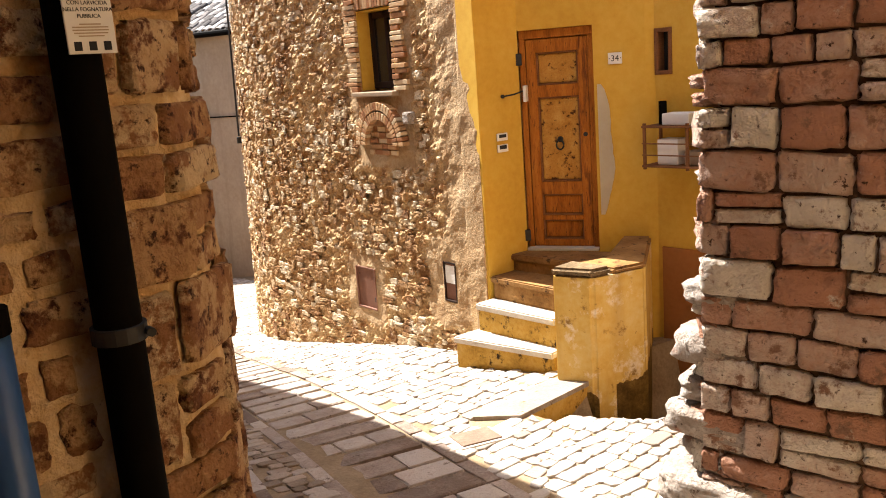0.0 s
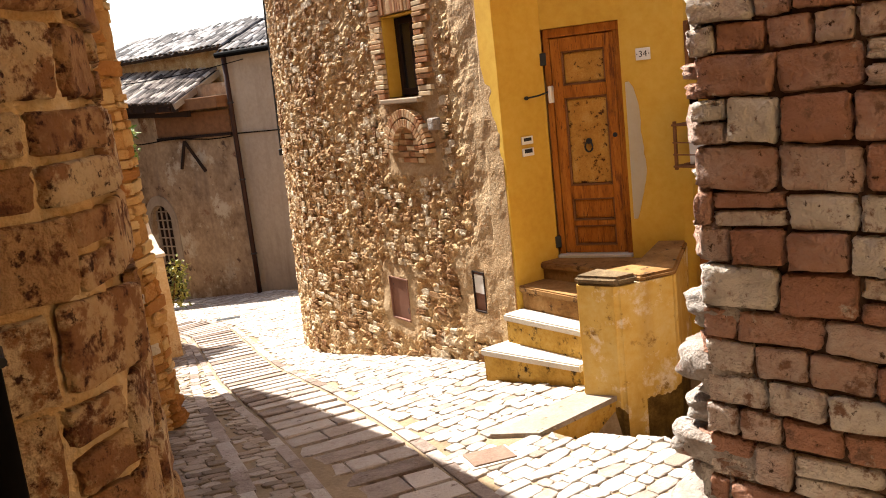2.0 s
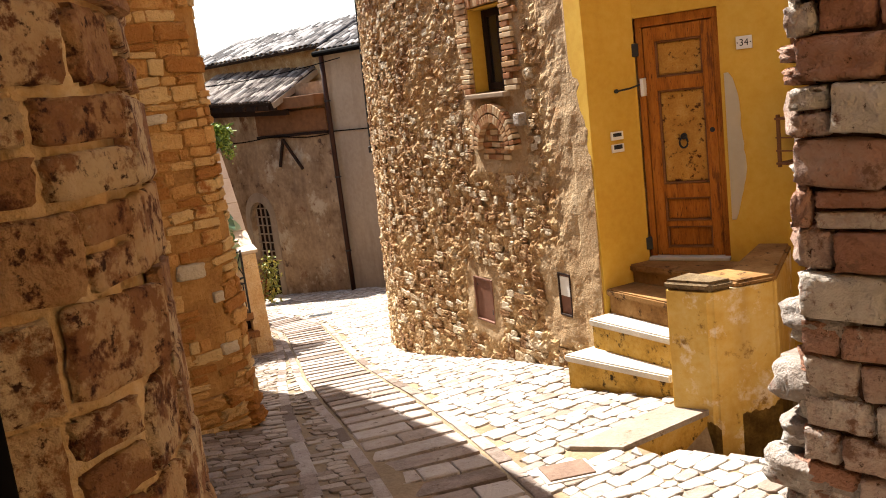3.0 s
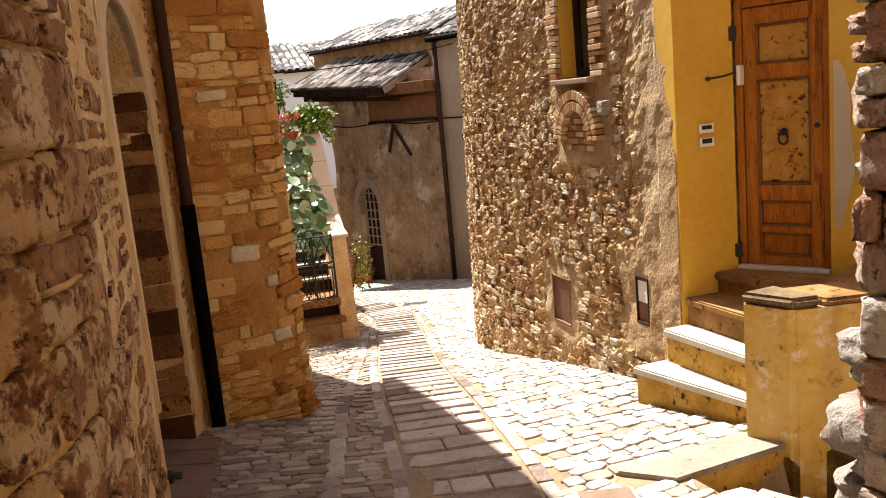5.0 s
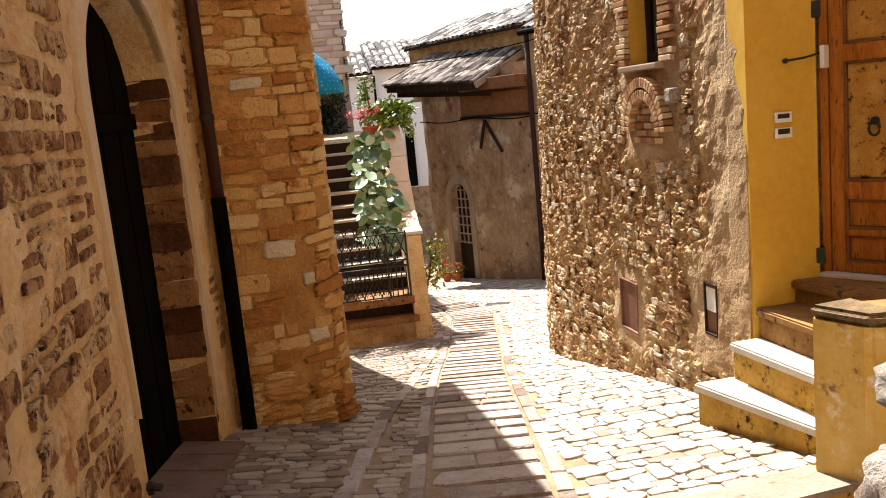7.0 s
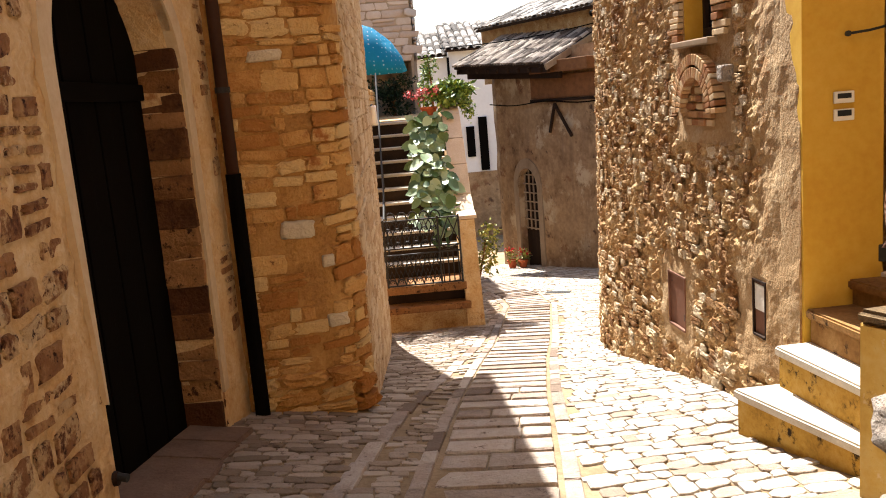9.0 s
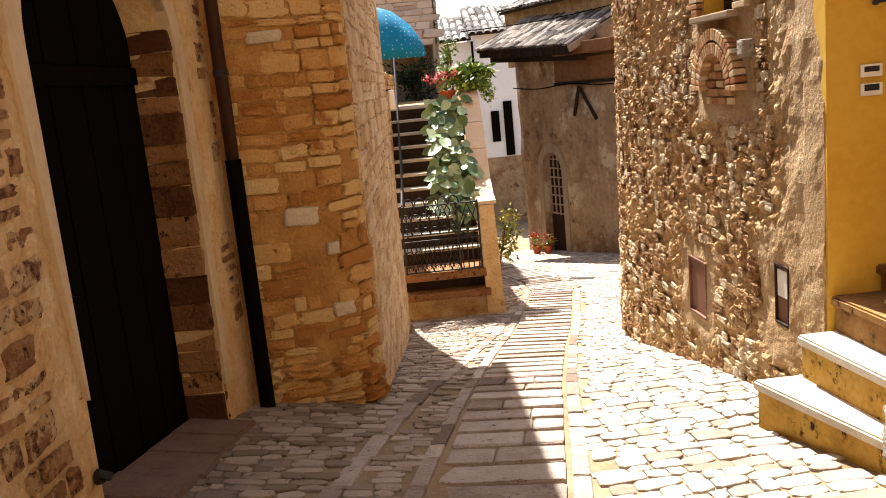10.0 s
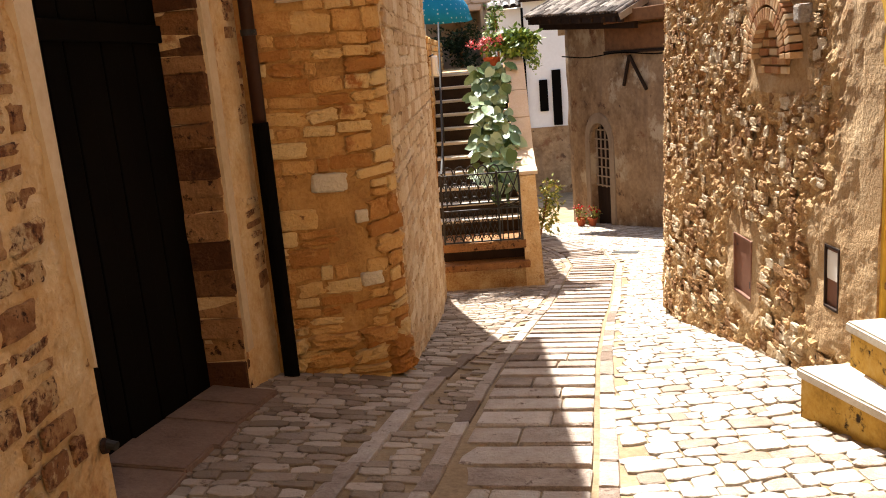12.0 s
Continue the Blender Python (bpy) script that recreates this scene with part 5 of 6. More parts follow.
for k, line in enumerate(("ZONA TRATTATA", "CON LARVICIDA", "NELLA FOGNATURA", "PUBBLICA")):
    writing("words", line, 0.0125, NM @ pose(0, 0.0035, -0.044 - k * 0.0145), M_INK, notice)
for k, w in enumerate((0.05, 0.085, 0.085, 0.08, 0.06)):
    part("text_bar", box(NM @ pose(0, 0.0034, -0.105 - k * 0.0065), (w, 0.001, 0.0025)), M_GREY_PLASTER, notice)
for dx in (-0.035, 0.0, 0.035):
    part("mark", box(NM @ pose(dx, 0.0034, -0.153), (0.018, 0.001, 0.02), 0.0), M_INK, notice)

# ---- covers in the street ----
for x, y, w, d, turn, lab in ((4.82, 5.53, 0.3, 0.26, -14, "pinkish stone drain cover set in the street"), (6.9, 18.6, 0.5, 0.35, -20, "grey metal cover set in the street")):
    slope = math.degrees(math.atan(ground_z(x, y + 0.5) - ground_z(x, y - 0.5)))
    cv = thing("drain_cover", lab, "drain cover")
    m = pose(x, y, ground_z(x, y) + 0.004, slope, 0, turn)
    part("lid", box(m, (w, d, 0.04), 0.006), M_THRESH if y < 10 else M_IRON, cv)
    part("rim", box(m @ pose(0, 0, -0.008), (w + 0.05, d + 0.05, 0.035), 0.006), M_STEP, cv)
# steps going down beside the parapet
for k in range(3):
    a = 5.52 + 0.34 * k
    nrm, tan = np.array((0.88, 0.47)), np.array((0.47, -0.88))
    c = np.array((5.38, 5.6)) + nrm * 0.34 * (k + 0.5)
    st = part("descending_step", prism([tuple(c - nrm * 0.16 + tan * 0.0), tuple(c + nrm * 0.16), tuple(c + nrm * 0.16 + tan * 1.5), tuple(c - nrm * 0.16 + tan * 1.5)], -0.4, 0.62 - 0.17 * (k + 1)), M_COBBLE, pavement)

# ---- outside stairs ----
LEAF_GREEN = material("leaf_green", [(0.05, 0.1, 0.02), (0.14, 0.22, 0.07), (0.32, 0.4, 0.21)], rough=0.45, coarse=6, fine=30, bump=0.3, rand="object", spread=0.6)
LEAF_FILL = material("leaf_fill", [(0.05, 0.11, 0.014), (0.13, 0.22, 0.025), (0.26, 0.34, 0.05)], rough=0.55, coarse=6, fine=30, bump=0.2, rand="island", spread=0.7)
LEAF_YELLOW = material("leaf_yellow", [(0.1, 0.13, 0.015), (0.26, 0.26, 0.035), (0.38, 0.34, 0.06)], rough=0.55, coarse=6, fine=30, bump=0.2, rand="island", spread=0.7)
PETAL = material("petal_pink", [(0.5, 0.06, 0.07), (0.65, 0.16, 0.16), (0.7, 0.3, 0.28)], rough=0.6, rand="island", spread=0.6, bump=0.1)
PETAL_RED = material("petal_red", [(0.4, 0.01, 0.015), (0.6, 0.03, 0.03)], rough=0.6, rand="island", spread=0.6, bump=0.1)
# Riser stone is near black: the shade on the risers is in its colour.
SHADED_RISER = material("shaded_riser_stone", [(0.015, 0.009, 0.006), (0.05, 0.03, 0.018)], coarse=4, fine=30, bump=0.6)
TERRACOTTA = material("terracotta", [(0.33, 0.075, 0.03), (0.45, 0.12, 0.05)], coarse=5, fine=40, bump=0.3)

LINE_S = Line([(3.5, 25.2), (3.5, 16.9)])
wall_s = relief_wall("wall_beside_stairs", LINE_S, -1.6, 2.95, 0.4, M_TUFA_BED, res=0.2, amp=0.02, size=0.4, label="golden stone wall beside the outside stairs")
fill(wall_s, LINE_S, courses(LINE_S, -0.9, 2.9, (0.1, 0.2), (0.2, 0.5), 0.014, 61), STONES, (0.015, 0.03), M_TUFA_FILL, seed=12)
stair = thing("outside_stairs", "steep outside stone stairs with sunlit tread edges", "stairs", kind="structure")
part("base", prism([(3.53, 15.08), (4.86, 15.08), (4.86, 15.8), (3.53, 15.8)], -1.3, -0.5), M_RUBBLE_BED, stair, "rough stone base")
part("foot_slab", box(pose(4.2, 15.2, -0.47), (1.34, 0.5, 0.1), 0.015, jitter=0.006), M_JAMB, stair)
# Near-black block: the shade between the two slabs is put into its colour.
part("recess", prism([(3.53, 15.25), (4.8, 15.25), (4.8, 15.8), (3.53, 15.8)], -0.42, -0.24), M_DARK_WOOD, stair)
part("landing_slab", box(pose(4.18, 15.45, -0.17), (1.3, 0.82, 0.13), 0.015, jitter=0.006), M_JAMB, stair)
N_STEPS = 11
for k in range(N_STEPS):
    z1 = -0.1 + 0.222 * (k + 1)
    y0 = 15.72 + 0.25 * k
    part("step", prism([(3.52, y0 + 0.02), (4.8, y0 + 0.02), (4.8, y0 + 0.6), (3.52, y0 + 0.6)], z1 - 0.5, z1 - 0.045), SHADED_RISER, stair)
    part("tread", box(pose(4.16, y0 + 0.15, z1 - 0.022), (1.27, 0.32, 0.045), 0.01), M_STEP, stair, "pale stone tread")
part("terrace", prism([(3.5, 18.4), (5.0, 18.4), (5.0, 25.6), (3.5, 25.6)], -2.2, 2.34), M_RUBBLE_BED, stair)
# side wall with coping
PAR = [(15.05, 0.9), (15.6, 0.98), (16.2, 1.75), (16.95, 2.56), (17.3, 2.6)]


def par_z(y):
    return float(np.interp(y, [a for a, _ in PAR], [b for _, b in PAR]))


stair_wall = thing("stair_parapet", "plastered stair parapet with pale stone coping slabs", "parapet", kind="structure")
bm = bmesh.new()
sect = []
for yy in np.linspace(15.05, 18.6, 24):
    zz = par_z(yy) if yy < 17.3 else 2.6
    sect.append([bm.verts.new((x, yy, z)) for x, z in ((4.8, -1.7), (4.8, zz - 0.05), (5.02 + 0.03 * noise.noise((0, yy * 2, 1)), zz - 0.05), (5.1, -1.7))])
for a, b in zip(sect, sect[1:]):
    for k in range(4):
        bm.faces.new((a[k], a[(k + 1) % 4], b[(k + 1) % 4], b[k]))
bm.faces.new(sect[0]), bm.faces.new(sect[-1][::-1])
bmesh.ops.recalc_face_normals(bm, faces=bm.faces[:])
part("body", bm, M_FLUSH, stair_wall)
yy = 15.02
while yy < 17.2:
    d = 0.36
    a, b = Vector((4.91, yy, par_z(yy))), Vector((4.91, yy + d, par_z(yy + d)))
    tilt = math.degrees(math.atan2(b.z - a.z, d))
    part("coping_slab", box(pose(4.91, yy + d / 2, (a.z + b.z) / 2 - 0.01, tilt, 0, 0), (0.3, (b - a).length - 0.008, 0.055), 0.012, jitter=0.003), material("coping_stone", [(0.5, 0.38, 0.27), (0.62, 0.52, 0.4)], coarse=5, fine=40, bump=0.4) if yy < 15.03 else bpy.data.materials["coping_stone"], stair_wall)
    yy += d

# iron railing across the foot of the stairs
rail = thing("railing", "wrought iron railing panel with diamond and scroll work", "railing")
X0, X1, XM, RY = 3.62, 4.77, 4.45, 15.0
for x in (X0, XM, X1):
    part("post", box(pose(x, RY, 0.43), (0.03, 0.03, 1.06), 0.004), M_IRON, rail)
for z in (-0.08, 0.4, 0.5, 0.93):
    part("rail", box(pose((X0 + X1) / 2, RY, z), (X1 - X0, 0.026, 0.022), 0.004), M_IRON, rail)
for z0, z1, n in ((-0.07, 0.16, 6), (0.16, 0.39, 6), (0.51, 0.72, 6), (0.72, 0.92, 6)):
    for k in range(n):
        a = X0 + (XM - X0) * k / n
        w = (XM - X0) / n
        part("diamond_bar", tube([(a, RY, z0), (a + w / 2, RY, z1), (a + w, RY, z0)], 0.012, 6), M_IRON, rail)
        part("diamond_bar", tube([(a, RY + 0.012, z1), (a + w / 2, RY + 0.012, z0 + 0.05), (a + w, RY + 0.012, z1)], 0.01, 6), M_IRON, rail)
        part("scroll", tube([(a + w / 2 + 0.035 * math.cos(t), RY - 0.01, z0 + 0.06 + 0.035 * math.sin(t)) for t in np.linspace(-2.4, 2.4, 9) + math.pi / 2], 0.009, 5), M_IRON, rail)
for k in range(4):
    x = XM + (X1 - XM) * (k + 0.5) / 4
    part("bar", tube([(x, RY, -0.07), (x, RY, 0.4)], 0.01, 6), M_IRON, rail)
for a, b in (((XM, 0.4), (X1, 0.5)), ((XM, 0.5), (X1, 0.4)), ((XM, 0.52), (XM + 0.16, 0.92)), ((XM + 0.16, 0.52), (X1, 0.92)), ((XM + 0.16, 0.92), (X1, 0.52))):
    part("bar", tube([(a[0], RY, a[1]), (b[0], RY, b[1])], 0.01, 6), M_IRON, rail)
for k in range(5):
    x = X0 + 0.12 + k * 0.17
    part("crest", tube([(x + 0.075 * math.cos(t), RY, 0.945 + 0.11 * math.sin(t)) for t in np.linspace(0, math.pi, 9)], 0.012, 6), M_IRON, rail)
hand = thing("handrail", "thin iron handrail climbing beside the stairs", "handrail")
part("rail", tube([(3.64, 15.1, 0.95), (3.66, 15.9, 1.25), (3.68, 18.2, 3.25)], 0.016, 8), M_IRON, hand)
for yy, z in ((15.9, 0.2), (17.0, 1.2), (18.1, 2.3)):
    part("post", tube([(3.66, yy, z), (3.66, yy, float(np.interp(yy, (15.9, 18.2), (1.25, 3.25))))], 0.014, 8), M_IRON, hand)
# Small white object of unknown kind, built as a tapered tube on a bracket.
pale_piece = thing("pale_stair_piece", "small white upright object beside the stairs", "lamp")
part("shade", tube([(3.6, 17.0, 2.35), (3.6, 17.0, 2.4), (3.6, 17.0, 2.62), (3.6, 17.0, 2.68)], 0.07, 12, taper=0.05), M_PAPER, pale_piece, smooth=True)
part("bracket", tube([(3.48, 17.0, 2.66), (3.6, 17.0, 2.7)], 0.014, 8), M_IRON, pale_piece)


# ---- plants ----
def leaf_mesh(name, long=1.0, wide=0.9, lobes=True):
    """A broad leaf, one unit long, cupped along its midrib."""
    outline = [(0, 0), (0.25, -0.06), (0.47, 0.12), (0.5, 0.4), (0.34, 0.72), (0.0, 1.0)] if lobes else [(0, 0), (0.2, 0.15), (0.28, 0.45), (0.16, 0.8), (0.0, 1.0)]
    mid = [(0, y, -0.07 * math.sin(math.pi * y)) for y in (0, 0.25, 0.5, 0.75, 1.0)]
    verts = list(mid)
    faces = []
    for side in (-1, 1):
        base = len(verts)
        verts += [(side * x * wide, y * long, 0.1 * x - 0.14 * y * y) for x, y in outline[1:-1]]
        n = len(outline) - 2
        ring = [base + k for k in range(n)]
        for k in range(n - 1):
            m0 = min(4, round(outline[k + 1][1] * 4) if outline[k + 1][1] > 0 else 0)
            m1 = min(4, round(outline[k + 2][1] * 4))
            f = [ring[k], ring[k + 1], m1] + ([m0] if m0 != m1 else [])
            faces.append(tuple(f if side > 0 else f[::-1]))
        f = [0, ring[0], min(4, max(0, round(outline[1][1] * 4)))]
        if len(set(f)) == 3:
            faces.append(tuple(f))
        faces.append(tuple([ring[-1], 4, 3] if side > 0 else [3, 4, ring[-1]]))
    me = bpy.data.meshes.new(name)
    me.from_pydata(verts, [], faces)
    me.shade_smooth()
    return me


BROAD = leaf_mesh("leaf", wide=0.72)
BROAD_OB = BROAD.copy()
BROAD_OB.materials.append(LEAF_GREEN)
SMALL = leaf_mesh("small_leaf", lobes=False)
rp = random.Random(23)
vine = thing("squash_plant", "large-leaved green plant trailing down the stairs", "plant")
part("stem", tube([(4.62, 15.5, 0.35), (4.6, 15.9, 0.9), (4.58, 16.4, 1.35), (4.5, 17.0, 2.0), (4.5, 17.4, 2.35)], 0.025, 8, taper=0.012), LEAF_GREEN, vine)
for k in range(298):
    f = rp.random()
    p = Vector((4.52 + rp.uniform(-0.34, 0.28), 15.3 + 1.6 * f + rp.uniform(-0.12, 0.12), 0.78 + 1.6 * f + rp.uniform(-0.2, 0.22)))
    ob = new("leaf", BROAD_OB)
    ob.parent = vine
    sz = rp.uniform(0.13, 0.28)
    ob.matrix_basis = Matrix.Translation(p) @ Matrix.Rotation(rp.uniform(0.3, 1.25), 4, "X") @ Matrix.Rotation(rp.uniform(-0.5, 0.5), 4, "Y") @ Matrix.Rotation(math.pi + rp.uniform(-1.3, 1.3), 4, "Z") @ Matrix.Diagonal((sz, sz, sz, 1))


def clump(name, centre, radii, count, size, mat, parent, src=SMALL, seed=0, droop=0.0):
    """Many small leaves about a centre, with gaps, as one mesh."""
    r = random.Random(seed)
    co, fs = np.array([v.co[:] for v in src.vertices]), [tuple(q.vertices) for q in src.polygons]
    verts, faces = [], []
    knots = [Vector((r.gauss(0, 0.5), r.gauss(0, 0.5), r.gauss(0, 0.5))) for _ in range(9)]
    for _ in range(count):
        d = r.choice(knots) + Vector((r.gauss(0, 0.26), r.gauss(0, 0.26), r.gauss(0, 0.26)))
        p = Vector((centre[0] + d.x * radii[0], centre[1] + d.y * radii[1], centre[2] + d.z * radii[2] - droop * d.length_squared))
        s = r.uniform(*size)
        m = np.array(Matrix.Translation(p) @ Euler((r.uniform(-1.5, 1.0), r.uniform(-1, 1), r.uniform(0, 6.28))).to_matrix().to_4x4() @ Matrix.Diagonal((s, s, s, 1)))
        base = len(verts)
        verts.extend((co @ m[:3, :3].T + m[:3, 3]).tolist())
        faces.extend(tuple(base + k for k in q) for q in fs)
    return tagged(mesh(name, verts, faces, mat, parent, smooth=True), kind="stuff")


def pot(parent, x, y, z, r, h, mat=TERRACOTTA):
    bm = bmesh.new()
    prof = [(r * 0.68, 0), (r * 0.95, h * 0.82), (r * 1.08, h * 0.83), (r * 1.08, h), (r * 0.94, h), (r * 0.9, h * 0.85)]
    rings = [[bm.verts.new((x + q * math.cos(t), y + q * math.sin(t), z + zz)) for t in np.linspace(0, 2 * math.pi, 16, endpoint=False)] for q, zz in prof]
    for a, b in zip(rings, rings[1:]):
        for k in range(16):
            bm.faces.new((a[k], a[(k + 1) % 16], b[(k + 1) % 16], b[k]))
    bm.faces.new(rings[0][::-1]), bm.faces.new(rings[-1])
    bmesh.ops.recalc_face_normals(bm, faces=bm.faces[:])
    return part("pot", bm, mat, parent, "red clay pot", smooth=False)


ger = thing("geranium_pot", "pink geranium in red pot beside the stair parapet", "flower pot")
pot(ger, 4.56, 17.1, 2.34, 0.14, 0.24)
clump("leaves", (4.56, 17.1, 2.72), (0.2, 0.2, 0.16), 160, (0.05, 0.09), LEAF_FILL, ger, seed=1)
clump("flowers", (4.5, 17.0, 2.84), (0.16, 0.14, 0.13), 280, (0.035, 0.065), PETAL, ger, seed=2)
bush = thing("trailing_bush_pot", "bright green trailing bush in pot on stair parapet", "potted plant")
pot(bush, 4.95, 17.25, 2.58, 0.15, 0.22)
clump("crown", (4.93, 17.2, 2.84), (0.3, 0.28, 0.2), 1900, (0.07, 0.13), LEAF_FILL, bush, seed=3)
clump("trailing_stems", (5.16, 17.05, 2.62), (0.13, 0.2, 0.2), 380, (0.04, 0.08), LEAF_FILL, bush, seed=4)
climb = thing("climbing_shrub", "thin green shrub growing behind the stair terrace", "shrub")
part("trunk", tube([(4.75, 19.6, 2.3), (4.77, 19.6, 2.9), (4.72, 19.6, 3.5)], 0.03, 8, taper=0.01), M_BEAM, climb)
clump("crown", (4.75, 19.6, 3.25), (0.16, 0.16, 0.22), 420, (0.05, 0.09), LEAF_FILL, climb, seed=5)
hang = thing("hanging_shrub", "yellow-green shrub hanging on the parapet side", "shrub")
part("trunk", tube([(5.06, 15.25, -0.1), (5.14, 15.2, 0.25), (5.18, 15.15, 0.5)], 0.02, 8, taper=0.01), M_BEAM, hang)
clump("crown", (5.2, 15.2, 0.35), (0.17, 0.2, 0.34), 480, (0.04, 0.09), LEAF_YELLOW, hang, seed=6)
for k, (x, y) in enumerate(((7.02, 26.35), (7.3, 26.1))):
    fp = thing("doorstep_flowers", "small red flowers in a clay pot by the door", "flower pot", "doorstep pots")
    pot(fp, x, y, ground_z(x, y) + 0.02, 0.14, 0.22)
    clump("leaves", (x, y, ground_z(x, y) + 0.38), (0.16, 0.16, 0.16), 120, (0.06, 0.1), LEAF_YELLOW, fp, seed=30 + k)
    clump("flowers", (x, y, ground_z(x, y) + 0.5), (0.14, 0.14, 0.12), 60, (0.05, 0.08), PETAL_RED, fp, seed=40 + k)
# Hedge added before the porch; its near-black leaves hold the porch's shade.
shade_hedge = thing("porch_shade_hedge", "added hedge, porch shade put into its near-black leaves", "hedge")
part("trunk", tube([(4.0, 24.7, 2.3), (4.0, 24.7, 2.9)], 0.05, 8), M_BEAM, shade_hedge)
clump("crown", (4.0, 24.7, 2.95), (0.6, 0.3, 0.55), 900, (0.08, 0.14), material("leaf_porch_shade", [(0.008, 0.014, 0.004), (0.025, 0.04, 0.012)], rough=0.6, rand="island", bump=0.2), shade_hedge, seed=7)

# ---- umbrella ----
blue_cloth = material("blue_cloth", [(0.01, 0.24, 0.42), (0.02, 0.31, 0.52)], rough=0.7, coarse=3, fine=30, bump=0.1)
bn = blue_cloth.node_tree
vor = bn.nodes.new("ShaderNodeTexVoronoi")
vor.inputs["Scale"].default_value, vor.inputs["Randomness"].default_value = 12.0, 0.12
pos = bn.nodes.new("ShaderNodeNewGeometry")
dot = bn.nodes.new("ShaderNodeMath")
dot.operation, dot.inputs[1].default_value = "LESS_THAN", 0.2
mixd = bn.nodes.new("ShaderNodeMix")
mixd.data_type = "RGBA"
bsdf = bn.nodes["Principled BSDF"]
old = bsdf.inputs["Base Color"].links[0].from_socket
bn.links.new(pos.outputs["Position"], vor.inputs["Vector"])
bn.links.new(vor.outputs["Distance"], dot.inputs[0])
bn.links.new(dot.outputs[0], mixd.inputs["Factor"])
bn.links.new(old, mixd.inputs[6])
mixd.inputs[7].default_value = (0.45, 0.6, 0.68, 1)
bn.links.new(mixd.outputs[2], bsdf.inputs["Base Color"])
umb = thing("parasol", "open turquoise parasol with pale dots on the terrace", "parasol")
UM = pose(3.35, 19.5, 4.3, 6, 4, 0)
bm = bmesh.new()
top = bm.verts.new(UM @ Vector((0, 0, 0)))
n, ringsu = 40, []
for r, z in ((0.35, -0.1), (0.7, -0.36), (0.92, -0.66), (1.02, -0.93)):
    ringsu.append([bm.verts.new(UM @ Vector((r * q * math.cos(t), r * q * math.sin(t), z - (0.05 * (1 - q) * 8 * r if r > 1 else 0)))) for t in np.linspace(0, 2 * math.pi, n, endpoint=False) for q in (1 - 0.045 * abs(math.sin(4 * t)),)])
for k in range(n):
    bm.faces.new((top, ringsu[0][k], ringsu[0][(k + 1) % n]))
for a, b in zip(ringsu, ringsu[1:]):
    for k in range(n):
        bm.faces.new((a[k], b[k], b[(k + 1) % n], a[(k + 1) % n]))
geom = bmesh.ops.solidify(bm, geom=bm.faces[:], thickness=0.006)
part("canopy", bm, blue_cloth, umb, smooth=True)
for k in range(8):
    t = 2 * math.pi * k / 8
    part("rib", tube([UM @ Vector((r * math.cos(t), r * math.sin(t), z - 0.02)) for r, z in ((0.02, -0.02), (0.35, -0.12), (0.7, -0.38), (0.92, -0.68), (1.0, -0.92))], 0.006, 6), M_PAPER, umb)
part("pole", tube([UM @ Vector((0, 0, 0.08)), (3.38, 19.52, 2.34)], 0.022, 10), M_PAPER, umb)
part("foot", tube([(3.38, 19.52, 2.34), (3.38, 19.52, 2.42)], 0.25, 16), M_GREY_PLASTER, umb)

# ---- details of the far houses ----
door_3 = thing("door_3", "old dark lattice door in arched recess of plaster house", "door", kind="structure")
FC, FR, FZ = (FD0 + FD1) / 2, (FD1 - FD0) / 2, 0.0
part("leaf", slab_on(LINE_F, FD0 + 0.02, FD1 - 0.02, -2.5, 0.48, -0.24, -0.2), M_DARK_WOOD, door_3)
for k in range(5):
    a = FD0 + 0.08 + (FD1 - FD0 - 0.16) * k / 4
    part("bar", slab_on(LINE_F, a - 0.02, a + 0.02, -1.3, 0.45, -0.2, -0.16), M_GREY_PLASTER, door_3)
for k in range(7):
    z = -1.25 + 0.26 * k
    part("bar", slab_on(LINE_F, FD0 + 0.04, FD1 - 0.04, z - 0.018, z + 0.018, -0.165, -0.13), M_GREY_PLASTER, door_3)
archf = [(FC + FR * math.cos(t), -0.05 + 0.58 * math.sin(t)) for t in np.linspace(0, math.pi, 17)]
bm = bmesh.new()
cols = [[bm.verts.new(on(LINE_F, s, zz, o).translation) for zz, o in ((0.56, 0.02), (z, 0.02), (z, -0.25), (0.56, -0.25))] for s, z in archf]
for a, b in zip(cols, cols[1:]):
    for k in range(3):
        bm.faces.new((a[k], b[k], b[k + 1], a[k + 1]))
bmesh.ops.recalc_face_normals(bm, faces=bm.faces[:])
part("spandrel", bm, M_PLASTER_OLD, wall_f)
bm = bmesh.new()
rows = []
for (s, z), (s2, z2) in zip([(FD1, -2.3)] + archf[::-1][::-1] + [(FD0, -2.3)], [(FD1 + 0.2, -2.3)] + [(FC + (FR + 0.2) * math.cos(t), -0.05 + 0.86 * math.sin(t)) for t in np.linspace(0, math.pi, 17)] + [(FD0 - 0.2, -2.3)]):
    rows.append([bm.verts.new(on(LINE_F, a, b, o).translation) for a, b, o in ((s, z, -0.05), (s, z, 0.05), (s2, z2, 0.04), (s2, z2, -0.04))])
for a, b in zip(rows, rows[1:]):
    for k in range(3):
        bm.faces.new((a[k], b[k], b[k + 1], a[k + 1]))
bmesh.ops.recalc_face_normals(bm, faces=bm.faces[:])
part("door_surround", bm, M_GREY_PLASTER, wall_f, "plaster surround of the arched door")
SB0, SB1 = LINE_F.near(9.12, 23.2), LINE_F.near(7.85, 25.9)
part("boarded_panel", slab_on(LINE_F, SB0, SB1, 2.45, 3.05, -0.02, 0.07, 0.01), M_BEAM, wall_f, "rusty brown panel under the eave")
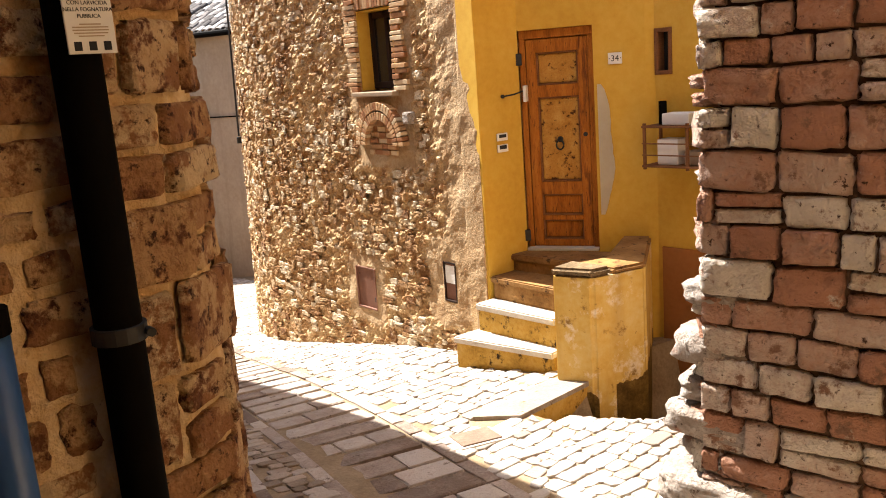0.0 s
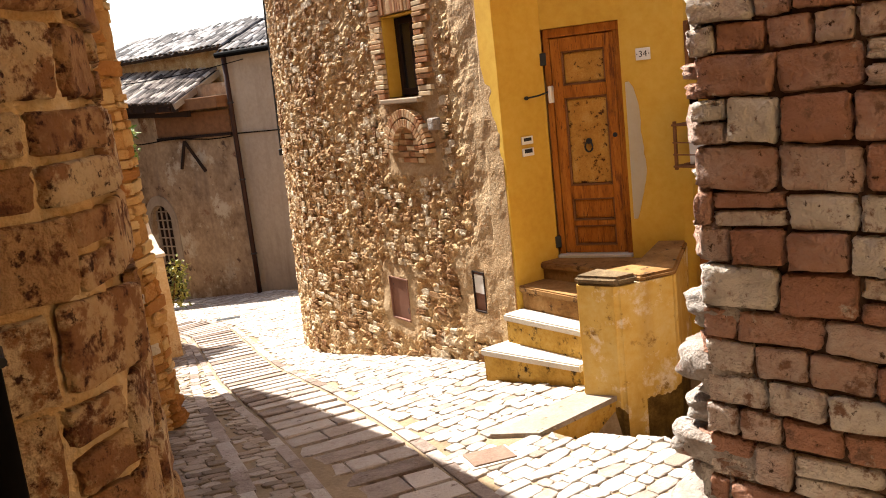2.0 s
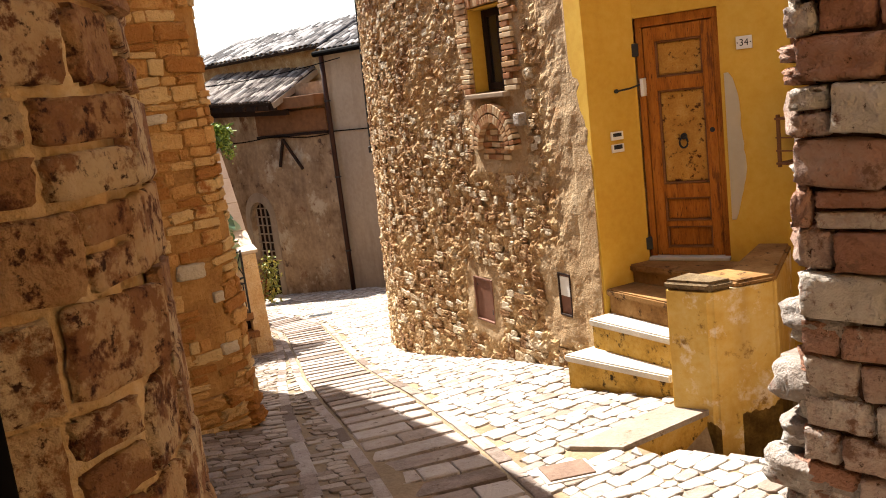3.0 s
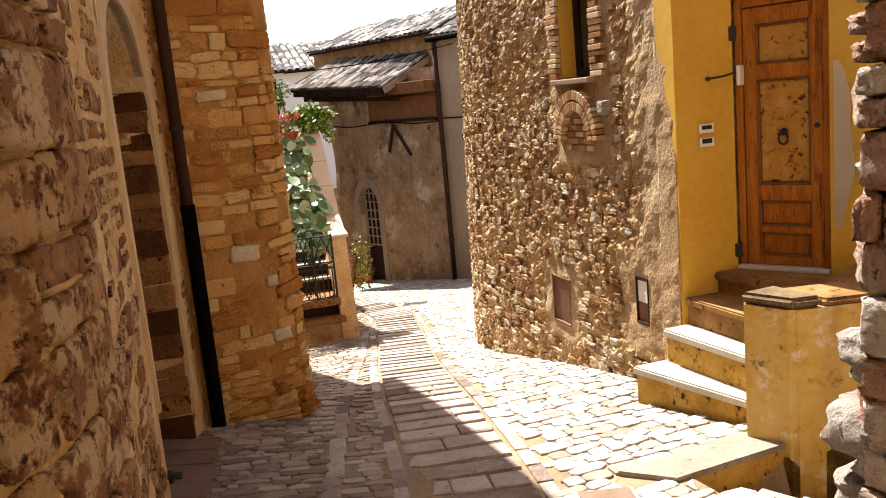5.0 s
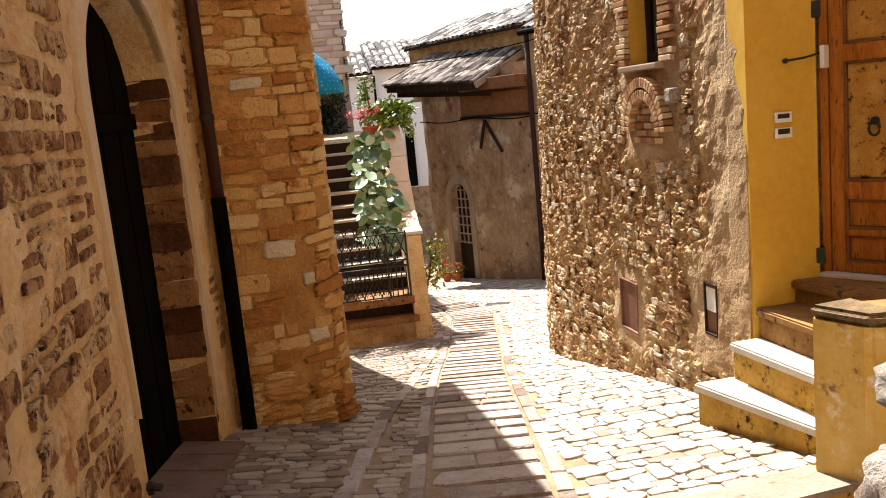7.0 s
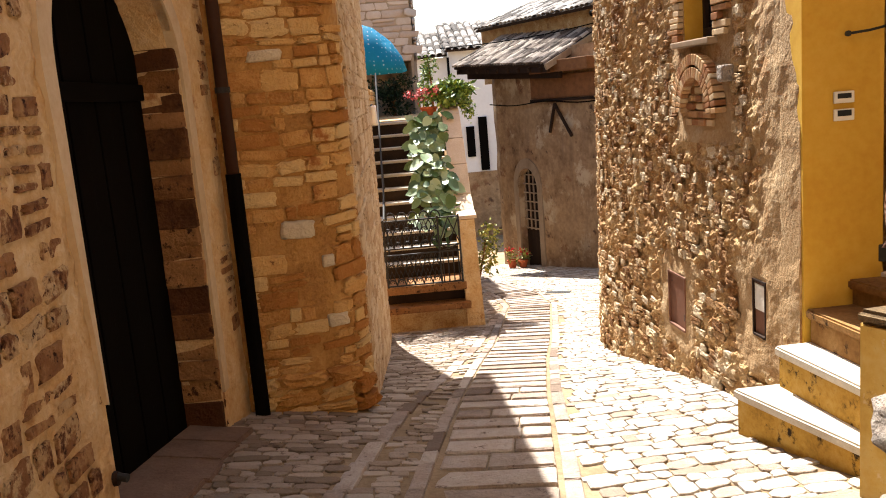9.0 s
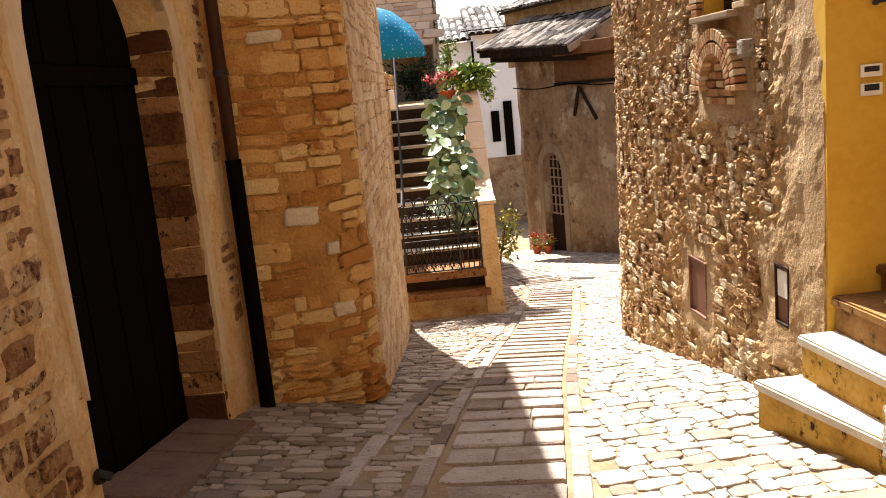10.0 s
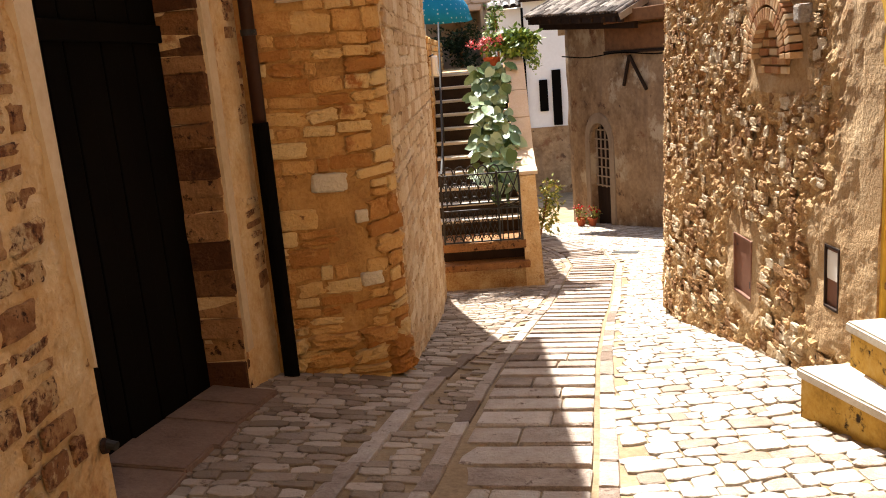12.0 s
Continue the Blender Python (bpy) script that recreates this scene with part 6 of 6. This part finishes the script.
part("panel_edge", slab_on(LINE_F, SB0, SB1, 2.37, 2.44, -0.02, 0.12, 0.01), M_DARK_WOOD, wall_f)
part("beam", slab_on(LINE_F, SB0 - 0.1, SB1 - 0.6, 3.12, 3.42, -0.05, 0.5, 0.02), M_BEAM, wall_f, "timber beam end")
strut = thing("iron_strut", "rusty iron angle strut on plaster wall", "wall iron")
s1, s2, s3 = LINE_F.near(8.33, 24.9), LINE_F.near(8.45, 24.6), LINE_F.near(8.2, 25.2)
part("leg", tube([on(LINE_F, s1, 2.3, 0.1).translation, on(LINE_F, s3, 1.55, 0.05).translation], 0.045, 8), M_DARK_WOOD, strut)
part("leg", tube([on(LINE_F, s1, 2.3, 0.1).translation, on(LINE_F, LINE_F.near(8.6, 24.35), 1.45, 0.05).translation], 0.045, 8), M_DARK_WOOD, strut)
for k in range(9):
    f = (k + 0.5) / 9
    a = Vector(E1).lerp(Vector(E2), f)
    b = Vector(R1).lerp(Vector(R2), f)
    part("rafter", box(look(a.lerp(b, 0.3) - Vector((0, 0, 0.17)), b - Vector((0, 0, 0.17))), (0.09, 0.12, 1.25), 0.01), M_DARK_WOOD, shed_roof)
drainpipe("tall black drainpipe between the two plaster houses", 9.08, 22.95, -2.0, 4.4, 0.065, M_BROWN_PIPE, (-0.8, 1.2, 3.2))
gut = thing("gutter", "dark metal gutter under the tiled eave", "gutter")
part("channel", tube([(8.95, 23.15, 4.42), (11.0, 18.75, 4.42), (12.9, 14.6, 4.42)], 0.075, 10), M_BLACK, gut)
wire = thing("overhead_cable", "black overhead cable sagging between houses", "cable")
part("strand", tube([(5.2 + 4.6 * f, 22.9 - 0.4 * f, 3.86 + 0.45 * f - 0.12 * math.sin(math.pi * f)) for f in np.linspace(0, 1, 12)], 0.014, 6), M_BLACK, wire)
wire = thing("wall_cable", "thin black cable strung along plaster walls", "cable")
part("strand", tube([on(LINE_F, s, 2.35 - 0.04 * math.sin(s * 2), 0.13).translation for s in np.linspace(0.0, LINE_F.near(6.97, 27.8), 12)], 0.018, 6), M_BLACK, wire)
part("strand", tube([on(LINE_G, s, 2.4, 0.04).translation for s in np.linspace(LINE_G.length - 4.5, LINE_G.length - 0.05, 6)], 0.018, 6), M_BLACK, wire)
pipe_w = drainpipe("thin dark drainpipe on the white house", 6.42, 37.85, -3.0, 4.3, 0.05, M_BLACK, (0.5, 3.0))
